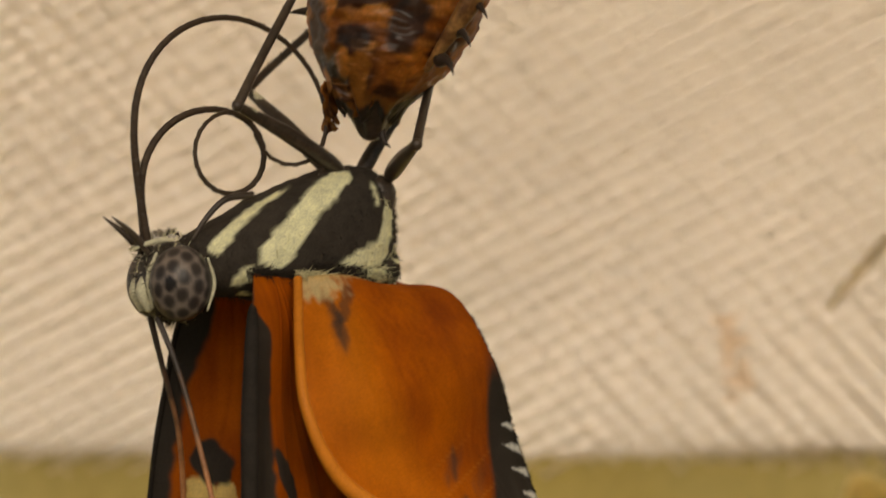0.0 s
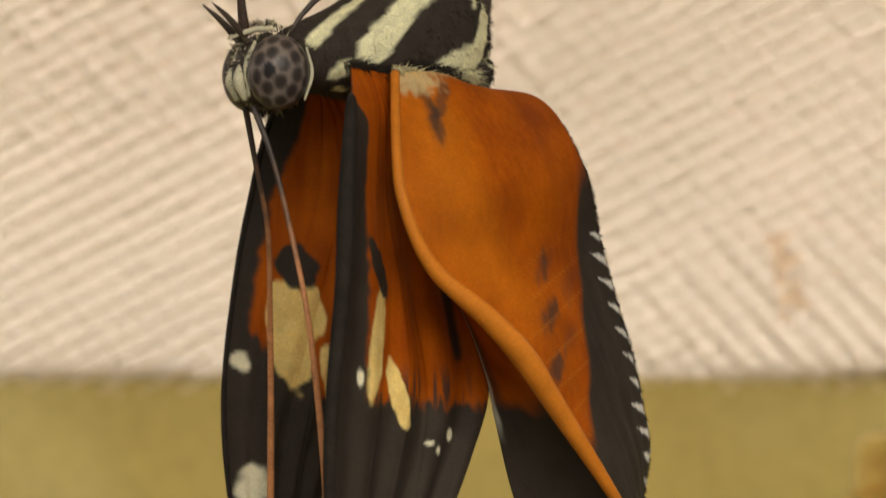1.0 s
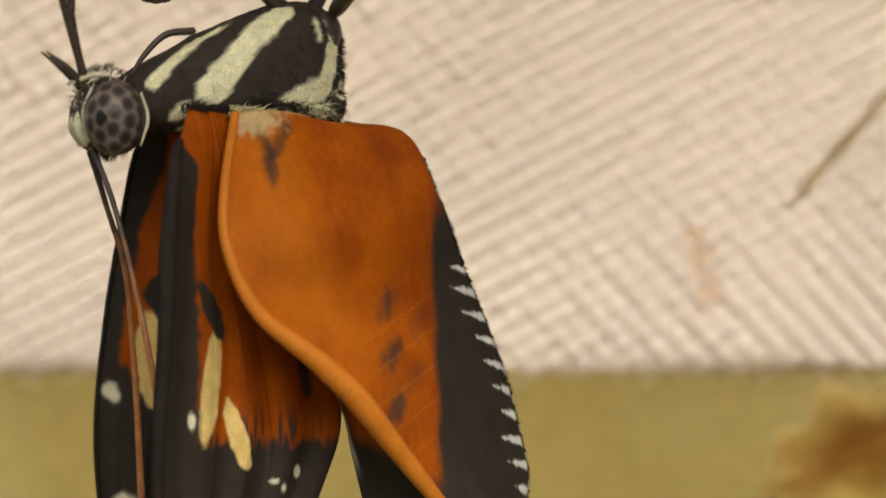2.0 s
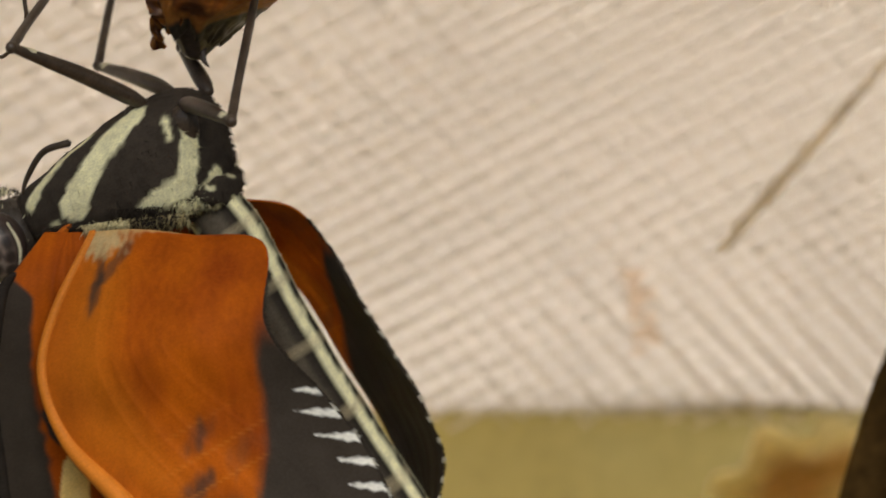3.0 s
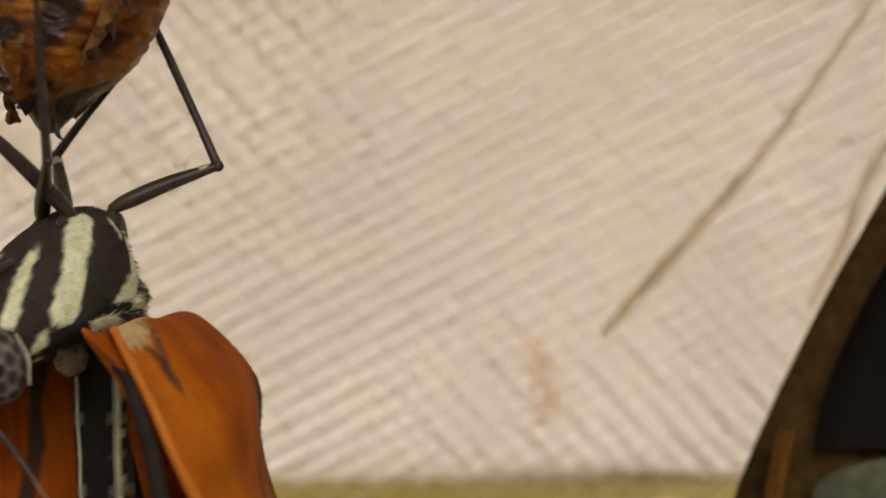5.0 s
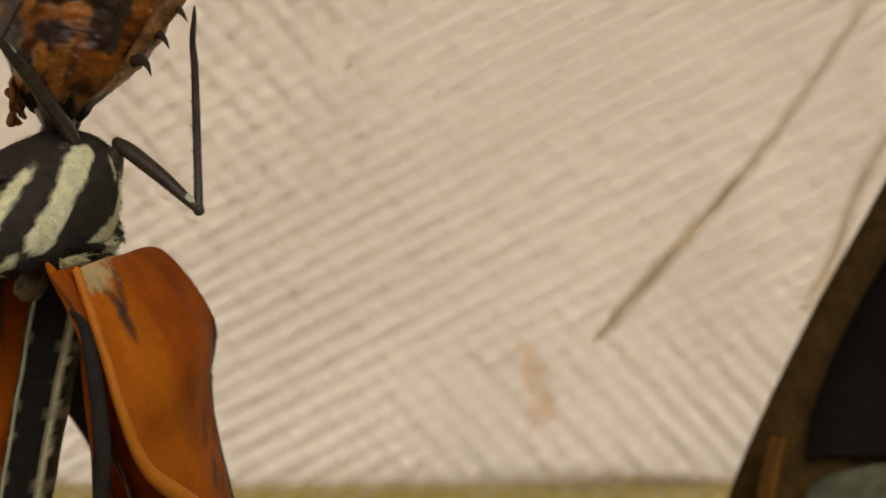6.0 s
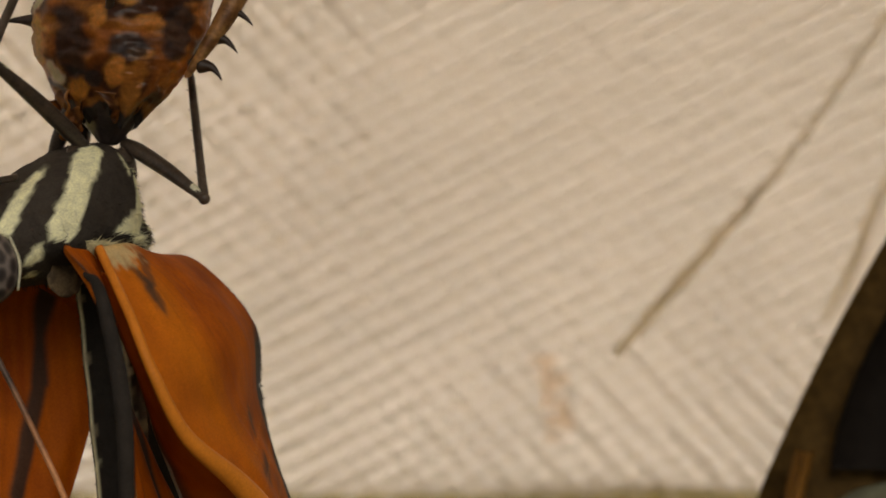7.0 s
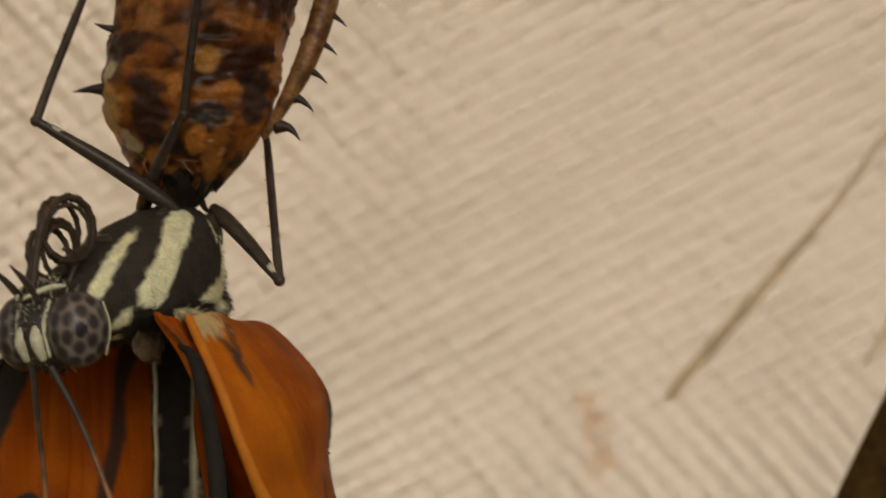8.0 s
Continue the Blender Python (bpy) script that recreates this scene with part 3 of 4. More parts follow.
SWAY_ROWS = [
    (0, (0.00, -0.00, 0.00)),
    (0.5, (0.00, -0.00, -0.00)),
    (1, (0.00, -0.00, 0.00)),
    (1.5, (0.00, 0.00, 0.00)),
    (1.7, (0.00, 0.00, 0.00)),
    (2.8, (1.73, -6.31, -1.69)),
    (3, (1.74, -5.74, -1.37)),
    (3.5, (-4.21, -4.19, 0.90)),
    (4, (-6.75, -4.10, 0.82)),
    (4.5, (-10.18, -5.28, -0.11)),
    (4.8, (-2.74, -2.92, -0.58)),
    (5, (-7.37, -5.67, -0.65)),
    (5.2, (-2.29, -1.03, -0.48)),
    (6.3, (1.96, 1.52, 0.56)),
    (6.5, (-4.10, -2.67, -0.28)),
    (7, (-3.65, -2.83, 0.22)),
    (7.5, (-1.55, -1.12, -0.01)),
    (8, (-1.61, -1.16, 0.04)),
]
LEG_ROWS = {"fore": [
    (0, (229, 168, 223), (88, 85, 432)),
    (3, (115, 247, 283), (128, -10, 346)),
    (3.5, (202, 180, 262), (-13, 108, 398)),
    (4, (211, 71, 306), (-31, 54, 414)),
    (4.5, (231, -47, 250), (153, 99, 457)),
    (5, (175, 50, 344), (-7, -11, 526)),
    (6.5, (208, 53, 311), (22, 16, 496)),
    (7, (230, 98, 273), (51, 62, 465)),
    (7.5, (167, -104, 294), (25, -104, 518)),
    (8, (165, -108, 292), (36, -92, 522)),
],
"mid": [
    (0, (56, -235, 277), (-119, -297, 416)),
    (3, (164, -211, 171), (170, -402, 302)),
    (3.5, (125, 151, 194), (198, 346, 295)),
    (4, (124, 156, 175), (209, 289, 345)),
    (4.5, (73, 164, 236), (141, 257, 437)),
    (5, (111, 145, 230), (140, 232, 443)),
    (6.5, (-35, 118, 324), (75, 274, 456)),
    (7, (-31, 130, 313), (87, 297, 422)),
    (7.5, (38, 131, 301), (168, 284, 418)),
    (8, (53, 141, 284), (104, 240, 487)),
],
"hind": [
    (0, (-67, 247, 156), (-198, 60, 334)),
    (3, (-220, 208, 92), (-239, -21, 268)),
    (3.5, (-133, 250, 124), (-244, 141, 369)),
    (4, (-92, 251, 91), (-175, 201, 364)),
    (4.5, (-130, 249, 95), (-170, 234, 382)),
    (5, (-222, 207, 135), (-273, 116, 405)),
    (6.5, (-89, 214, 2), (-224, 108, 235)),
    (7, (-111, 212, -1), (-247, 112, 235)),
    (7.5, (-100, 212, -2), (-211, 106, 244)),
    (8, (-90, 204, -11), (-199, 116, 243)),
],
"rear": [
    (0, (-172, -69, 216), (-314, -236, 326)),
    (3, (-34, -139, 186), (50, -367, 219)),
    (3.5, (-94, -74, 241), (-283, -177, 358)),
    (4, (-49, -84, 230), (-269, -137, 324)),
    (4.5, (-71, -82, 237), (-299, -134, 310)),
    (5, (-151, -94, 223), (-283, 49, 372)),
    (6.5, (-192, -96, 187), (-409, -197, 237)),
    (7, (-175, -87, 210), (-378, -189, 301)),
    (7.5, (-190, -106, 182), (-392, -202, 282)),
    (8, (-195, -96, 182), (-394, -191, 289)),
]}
CHRYSALIS_ROWS = [
    (0, pose(-0.00253, 0.00029, 0.20395, 0, 10, 0)),
    (0.5, pose(-0.00209, 0.00029, 0.20472, 0, 10, 0)),
    (1, pose(-0.00215, 0.00029, 0.20616, 0, 12, 0)),
    (1.5, pose(-0.00257, 0.00029, 0.20486, 0, 12, 0)),
    (1.7, pose(-0.00254, 0.00029, 0.20488, 0, 12, 0)),
    (2.8, pose(-0.00320, 0.00029, 0.20375, 0, 12, -10)),
    (3, pose(-0.00325, 0.00029, 0.20408, 0, 14, -10)),
    (3.5, pose(-0.00270, 0.00029, 0.20477, 0, 15, -20)),
    (4, pose(-0.00312, 0.00029, 0.20527, 0, 13, -20)),
    (4.5, pose(-0.00296, 0.00029, 0.20532, 0, 12, -20)),
    (4.8, pose(-0.00282, 0.00029, 0.20506, 0, 12, -15)),
    (5, pose(-0.00264, 0.00029, 0.20555, 0, 12, -10)),
    (5.2, pose(-0.00290, 0.00029, 0.20571, 0, 12, -5)),
    (6.3, pose(-0.00150, 0.00200, 0.20580, 0, 12, 22)),
    (6.5, pose(-0.00110, 0.00226, 0.20597, 0, 9, 28)),
    (7, pose(-0.00151, 0.00226, 0.20609, 0, 6, 32)),
    (7.5, pose(-0.00119, 0.00226, 0.20620, 0, 4, 35)),
    (8, pose(-0.00115, 0.00226, 0.20605, 0, 2, 35)),
]


# how far the wings stand open beyond their rest, in degrees: time, near hindwing, far wings, near forewing
OPENING = [(0, 0, 0, 0), (1.7, 0, 0, 0), (2.8, 1, 0, 1), (3.0, 2, 0, 2), (3.5, 6, -14, 6), (4.0, 1.5, -28, 4.5), (4.5, -0.5, -26, 4.5), (4.8, 4, -16, 5), (5.0, 6, -16, 6), (5.2, 2, -14, 5),
           (6.3, 5, -10, 5), (6.5, 3.5, -10, 5), (7.0, 2.5, -7, 2.5), (7.5, 3, -3, 3), (8.0, 3, 0, 3)]


def opening(t, column):
    for a, b in zip(OPENING, OPENING[1:]):
        if a[0] <= t <= b[0]:
            return a[column] + (b[column] - a[column]) * (t - a[0]) / (b[0] - a[0])
    return 0.0


def about(p, m):
    p = Vector(p) * U
    return Matrix.Translation(p) @ m @ Matrix.Translation(-p)


# how far each hindwing swings out about its leading edge, in degrees
FOLD = {1: {2.8: -20, 3: -18, 3.5: -4}, -1: {2.8: -3, 3: -3}}


def sway_rows(pivot, side, gain=1.0, fold=None):
    """The limp wings hang straighter than the body leans, turned about their root, and open a little about their rear edge."""
    rows = []
    for t, turn in SWAY_ROWS:
        m = about(pivot, pose(0, 0, 0, *turn)) @ about((-240 if side > 0 else -150, 110 * side, -70), pose(0, 0, 0, 0, 0, opening(t, 2 if side < 0 else 1 if fold else 3) * gain))
        if fold:
            m = m @ about((140, 240 if side > 0 else -180, -200), pose(0, 0, 0, 0, 0, fold.get(t, 0)))
        rows.append((t, m))
    return rows


def segment_pose(p, q):
    """A part whose mesh runs along its x axis, laid from p towards q."""
    d = (Vector(q) - Vector(p)).normalized()
    return Matrix.Translation(Vector(p) * U) @ d.to_track_quat("X", "Z").to_matrix().to_4x4()


HIPS = {"fore": (-6, 45, 128), "mid": (-25, -45, 128), "hind": (-100, 72, 114), "rear": (-96, -54, 118)}
LENGTHS = {"fore": (282, 265), "mid": (255, 232), "hind": (195, 290), "rear": (125, 245)}
moving = []


def build_leg(which, parent):
    la, lb = LENGTHS[which]
    femur = part("femur", tube([(-14, 0, -4), (la * 0.12, 0, 0), (la * 0.5, 0, 3), (la * 0.85, 0, 1), (la, 0, 0)], [10, 15, 14, 10, 8], 12, 24), LEG, parent, "black jointed thigh of a leg")
    part("knee", ellipsoid((la, 0, 0), (11, 10, 11), 14, 10), LEG, femur)
    part("pale_streak", tube([(la * 0.74, 0, 3), (la * 0.84, 0, 2.5), (la * 0.95, 0, 1.5)], [5, 9.6, 7.5], 10, 12), PALE, femur, "white scale streak near the knee")
    tibia = part("tibia", tube([(0, 0, 0), (lb * 0.3, 0, 2), (lb * 0.75, 0, 1), (lb, 0, 0)], [9, 8, 8, 7], 10, 20), LEG, parent, "thin dark shin of a leg")
    part("tarsus", tube([(lb - 4, 0, 0), (lb + 40, 3, 2), (lb + 80, 0, 6), (lb + 105, 0, 14)], [7, 6, 5, 2], 8, 16), LEG, tibia)
    for k in range(9):
        s = lb * (0.2 + 0.085 * k)
        part("bristle", tube([(s, 0, 6), (s + 9, 0, 14)], [1.4, 0.3], 5, 3), LEG, tibia) if k % 2 else part("bristle", tube([(s, 5, 0), (s + 9, 12, 0)], [1.4, 0.3], 5, 3), LEG, tibia)
    hip = HIPS[which]
    part("coxa", ellipsoid((hip[0] + 14, hip[1] * 0.9, hip[2] - 40), (26, 18, 36), 22, 16, lambda d: 0.12 * noise.noise(d * 3)), LEG, parent, "black hairy hip joint of a leg")
    rows_f, rows_t = [], []
    stances = []
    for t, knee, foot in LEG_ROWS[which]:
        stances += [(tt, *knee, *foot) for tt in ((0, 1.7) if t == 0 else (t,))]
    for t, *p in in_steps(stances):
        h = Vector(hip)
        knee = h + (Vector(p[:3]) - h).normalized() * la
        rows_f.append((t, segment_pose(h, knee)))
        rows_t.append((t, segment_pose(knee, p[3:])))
    moving.append((femur, rows_f))
    moving.append((tibia, rows_t))


def in_steps(rows, step=0.2):
    """Rows of numbers with steps put between them, so that linked parts stay linked on the way."""
    out = []
    for a, b in zip(rows, rows[1:]):
        n = max(1, round((b[0] - a[0]) / step)) if a[1:] != b[1:] else 1
        for i in range(n):
            w = i / n
            e = w * w * (3 - 2 * w)
            out.append((a[0] + (b[0] - a[0]) * w, *(p + (q - p) * e for p, q in zip(a[1:], b[1:]))))
    return out + [rows[-1]]


COIL_LENGTH, COIL_PIECES = {1: 1000.0, -1: 840.0}, 42
# time, first bend, last bend (1 / radius in units), first lean in degrees
COILS = {1: [(0, 1 / 182, 1 / 70, 11, 0.32), (1.7, 1 / 180, 1 / 66, 14, 0.3), (2.8, 1 / 180, 1 / 80, 34, 0.4), (3.4, 1 / 170, 1 / 80, 36, 0.4), (4.0, 1 / 96, 1 / 60, 34, 0.36), (4.5, 1 / 66, 1 / 46, 10, 0.2), (8.0, 1 / 54, 1 / 40, -8, 0.20)],
         -1: [(0, 1 / 142, 1 / 72, 7, 0.16), (1.7, 1 / 142, 1 / 68, 7, 0.16), (2.8, 1 / 170, 1 / 70, 38, 0.4), (3.4, 1 / 160, 1 / 70, 38, 0.4), (4.0, 1 / 84, 1 / 52, 36, 0.34), (4.5, 1 / 60, 1 / 46, 8, 0.18), (8.0, 1 / 50, 1 / 42, -16, 0.18)]}


def build_proboscis(parent):
    for side in (1, -1):
        step = COIL_LENGTH[side] / COIL_PIECES
        paths = []
        for t, k0, k1, lean, straight in in_steps(COILS[side]):
            ang, p, pts = 90 - lean, Vector((346, 30 + 7 * side, -10)), []
            for i in range(COIL_PIECES + 1):
                pts.append(p.copy())
                s = i / COIL_PIECES
                bend = smooth(0.72, 0.9, s) if side > 0 else smooth(0.38, 0.5, s)
                ang += math.degrees((k0 + (k1 - k0) * bend) * step) * smooth(straight * 0.15, straight, s)
                p = p + Vector((math.cos(radians(ang)), side * (0.10 + 0.16 * s) * math.sin(s * 9 + side), math.sin(radians(ang)))).normalized() * step
            paths.append((t, pts))
        for i in range(COIL_PIECES):
            r = 7.5 - 4.5 * i / COIL_PIECES
            piece = part("proboscis_piece", tube([(-5, 0, 0), (step * 0.5, 0, 0), (step + 5, 0, 0)], [r, r, r], 10, 6), BROWN_HORN, parent, "brown proboscis tube, split in two curling halves")
            moving.append((piece, [(t, segment_pose(pts[i], pts[i + 1])) for t, pts in paths]))


def build_butterfly():
    body = tagged(new("butterfly"), "newly emerged orange and black butterfly with limp wings below its chrysalis", "butterfly")
    made = loft_thorax()
    thorax = part("thorax", made, THORAX, body, "black thorax with cream furry stripes")
    part("fur", fur_coat(made[0], made[2], 2600, 10, (-0.6, 0, -0.6), 4), FUR, thorax, "short black and cream hairs")
    bump = ellipsoid((-98, 0, -54), (36, 84, 40), 40, 28, lambda d: 0.12 * noise.noise(d * 3))
    rear_cols = [mix(INK, CREAM, 0.8 * smooth(0.30, 0.42, noise.noise(v / U * 0.045 + Vector((2, 0, 7))))) for v in bump[0]]
    rear = part("hind_plate", (bump[0], bump[1], rear_cols), THORAX, body, "black rear plate of the thorax flecked with pale scales")
    part("hair", fur_coat(bump[0], rear_cols, 700, 10, (-0.5, 0, -0.6), 31), FUR, rear)
    # head
    head = part("head", ellipsoid((281, 0, -78), (62, 62, 70), 32, 24, lambda d: 0.05 * noise.noise(d * 4)), BLACK, body, "black hairy head with white face patches")
    head.location = Vector((22, 35, 0)) * U
    for side in (1, -1):
        part("eye", eye_ball(side), EYE, head, "round grey compound eye with dark spots")
        part("face_patch", tube([(330, 14 * side, -62), (338, 18 * side, -94), (326, 19 * side, -126)], [6, 12, 7], 10, 14), PALE, head, "white scale patch on the face")
        part("eye_rim", tube([(243, 84 * side, -36), (231, 84 * side, -80), (243, 84 * side, -126)], [2, 3.5, 2], 8, 16), PALE, head, "pale ring behind the eye")
        part("palp", tube([(325, 16 * side, -30), (346, 20 * side, -6), (368, 22 * side, 14), (395, 24 * side, 34)], [6, 6.5, 5, 1.2], 10, 16), LEG, head, "bristly brown palp")
    for side in (1, -1):
        part("brow", tube([(352, 8 * side, -22), (332, 24 * side, -12), (312, 38 * side, -6), (292, 48 * side, -5)], [2.5, 4.5, 5, 2.5], 12, 20), PALE, head, "cream scaled brow above the eye")
    for side in (1, -1):
        part("cheek_line", tube([(318, 34 * side, -28), (332, 31 * side, -70), (324, 32 * side, -122)], [3, 4.5, 3], 8, 16), PALE, head, "pale scale line along the eye")
    crown = ellipsoid((292, 0, -52), (52, 40, 60), 28, 20)
    front = [v for v in crown[0] if v.x > 295 * U]
    part("face_hair", fur_coat(front, [random.choice([(0.36, 0.30, 0.22), (0.50, 0.44, 0.34), (0.16, 0.12, 0.08)]) for _ in front], 420, 13, (0.6, 0, -0.1), 17), FUR, head, "grey brown hairs between the eyes")
    base = ellipsoid((281, 0, -70), (60, 66, 76), 32, 24)
    part("head_hair", fur_coat(base[0], [INK if random.random() < 0.75 else CREAM for _ in base[0]], 900, 15, (0.1, 0, 0.25), 9), FUR, head)
    for line in ([(310, -22, -140), (276, -55, -230), (234, -90, -350), (212, -120, -500), (197, -135, -700), (182, -150, -1000)],
                 [(312, 22, -140), (284, 50, -230), (258, 79, -352), (234, 112, -500), (207, 125, -700), (177, 140, -1000)]):
        av, af = tube(line, [6, 5, 5, 5.5, 6.5, 8], 8, 90)
        ac = [mix((0.06, 0.045, 0.036), (0.52, 0.22, 0.085), smooth(-210, -480, v.z / U + 30 * math.sin(v.z / U * 0.11))) for v in av]
        part("antenna", (av, af, ac), ANTENNA, head, "long thin hanging antenna, dark above and coppery below")
    # folded forelegs on the breast
    for side in (1,):
        part("foreleg", tube([(150, 34 * side, 74), (202, 36 * side, 66), (242, 38 * side, 28), (262, 38 * side, -4)], [7, 6, 5, 3], 8, 20), LEG, body, "small folded brush foot")
    # abdomen
    line = [(-60, 0, -60), (-92, 0, -160), (-112, 0, -300), (-140, 0, -450), (-180, 0, -620), (-225, 0, -800), (-250, 0, -930)]
    rad = [54, 56, 52, 50, 48, 42, 16]
    ab = tube(line, rad, 28, 120)
    cols = []
    ctr = catmull(line, 120)
    rings = catmull([(r,) for r in rad], 120)
    verts = []
    for idx, v in enumerate(ab[0]):
        j = min(119, idx // 28)
        p = v / U
        w = math.atan2(p.y, (p.x - ctr[j][0]))
        seg = 0.5 + 0.5 * math.cos(j * 2 * math.pi / 17)
        k = 1 + 0.035 * seg
        q = Vector((ctr[j][0] + (p.x - ctr[j][0]) * k, p.y * k, p.z))
        verts.append(q * U)
        c = (0.022, 0.018, 0.014)
        for aw, wide in ((0.82, 0.0), (2.72, 0.10)):
            c = mix(c, CREAM, smooth(0.22 + wide, 0.12 + wide, abs(abs(w) - aw) + 0.09 * noise.noise(q * 0.06) + 0.05 * seg))
        c = mix(c, (0.15, 0.125, 0.09), 0.7 * smooth(1.0, 1.4, abs(w)) * smooth(2.2, 1.9, abs(w)))
        c = mix(c, (0.5, 0.42, 0.26), 0.45 * smooth(0.9, 1.0, seg) * smooth(0.35, 0.6, abs(w)))
        cols.append(c)
    abdomen = part("abdomen", (verts, ab[1], cols), THORAX, body, "black abdomen with thin cream stripes")
    swing = []
    for t, a, twist in ((0, 10, 0), (1.7, 9, 0), (2.8, 8.5, 0), (3.2, 8.5, 0), (3.5, -8, 14), (4, -23, 26), (5.2, -23, 28), (6.3, -12, 26), (8, -10, 26)):
        swing.append((t, about((-60, 0, -60), pose(0, 0, 0, 0, a, 0) @ pose(0, 0, 0, 0, 0, twist))))
    moving.append((abdomen, swing))
    part("abdomen_hair", fur_coat([v for v in verts], cols, 1500, 5, (-0.1, 0, -0.5), 12), FUR, abdomen)
    # wings
    for side, spread, drop in ((1, 1.0, 1.0), (-1, 0.76, 0.76)):
        fore = part("forewing", sheet(FORE_FRONT, FORE_BACK if side > 0 else FAR_FORE_BACK, fore_shape, functools.partial(fore_colour, side=side), side=side, spread=1.0 if side > 0 else 0.84, shift=None if side > 0 else FAR_SHIFT), WING, body, "limp orange forewing with black tip and yellow patches")
        mid = [tuple(p) for p in FORE_FRONT]
        if side > 0:
            mid[0] = tuple(p * 0.4 + q * 0.6 for p, q in zip(mid[0], mid[1]))
        part("leading_vein", tube([(p[0] + (0 if side > 0 else FAR_SHIFT[k]), p[1] * (1.0 if side > 0 else -0.84), p[2]) for k, p in enumerate(mid)], [5, 11, 15, 14, 12, 10, 6] if side > 0 else [5, 6, 6, 5, 5, 5, 4], 12, 60), VEIN_BLACK, fore, "black leading edge")
        hind = part("hindwing", sheet(HIND_FRONT if side > 0 else FAR_HIND_FRONT, HIND_BACK, hind_shape, hind_colour if side > 0 else functools.partial(hind_colour, dashes=False), side=side, spread=spread, ruffle=6, drop=drop), WING, body, "soft orange hindwing with black margin and white dashes" if side > 0 else "soft orange hindwing with black fringed margin")
        if side > 0:
            part("lobe", sheet(LOBE_FRONT, LOBE_BACK, lobe_shape, lobe_colour, nu=60, nv=90), WING, hind, "black tipped lobe rolled under the leading edge")
        part("fringe", fringe(HIND_BACK, side * spread, drop), FUR, hind, "fine dark fringe of scales")
        moving.append((fore, sway_rows((120, 120 * side, -70), side, 1.4 if side > 0 else 1.0)))
        moving.append((hind, sway_rows((60, 110 * side, -80), side, fold=FOLD[side])))
        if side > 0:
            part("leading_vein", tube([(p[0] + 3, p[1] * side * spread, (p[2] + 70) * drop - 70) for p in HIND_FRONT], [8, 9, 10, 13, 19, 22, 18, 12, 8], 14, 90), COSTA, hind, "pale orange rolled leading edge")
    for side in (1,):
        shoulder = part("shoulder", tube([(150, 100 * side, -62), (162, 124 * side, -76), (186, 184 * side, -126), (206, 222 * side, -176)], [4, 9, 9, 3], 12, 20), SHOULDER, body, "orange scaled wing shoulder")
        moving.append((shoulder, sway_rows((120, 120 * side, -70), side, 1.4)))
    for side in (1, -1):
        lines = [((60, 118, -70), (-60, 104, -82), (0.60, 0.50, 0.26), 420, 24),
                 ((70, 116, -50), (-20, 108, -60), INK, 500, 22), ((-50, 96, -60), (-104, 56, -60), CREAM, 320, 26),
                 ((112, 148, -64), (40, 130, -72), (0.74, 0.66, 0.38), 300, 22), ((30, 126, -74), (-50, 110, -80), INK, 200, 24), ((190, 130, -62), (150, 124, -62), INK, 260, 22), ((150, 110, -64), (110, 116, -64), INK, 260, 26)]
        for p, q, colour, count, length in lines:
            part("hair_tuft", tuft(p, q, side, colour, count, length), FUR, body, "tuft of fine hairs at the wing root")
    part("collar_scale", ellipsoid((122, 84, -116), (40, 6, 31), 30, 20, lambda d: 0.16 * noise.noise(d * 2.2)), material("tan_scales", (0.17, 0.12, 0.065), 0.75, 0.3, 2500, 0.4, 5, second=(0.07, 0.05, 0.03), spec=0.1), body, "tan scaled plate below the shoulder")
    build_proboscis(body)
    for which in ("fore", "mid", "hind", "rear"):
        build_leg(which, body)
    moving.append((body, BUTTERFLY_ROWS))
    return body


butterfly = build_butterfly()


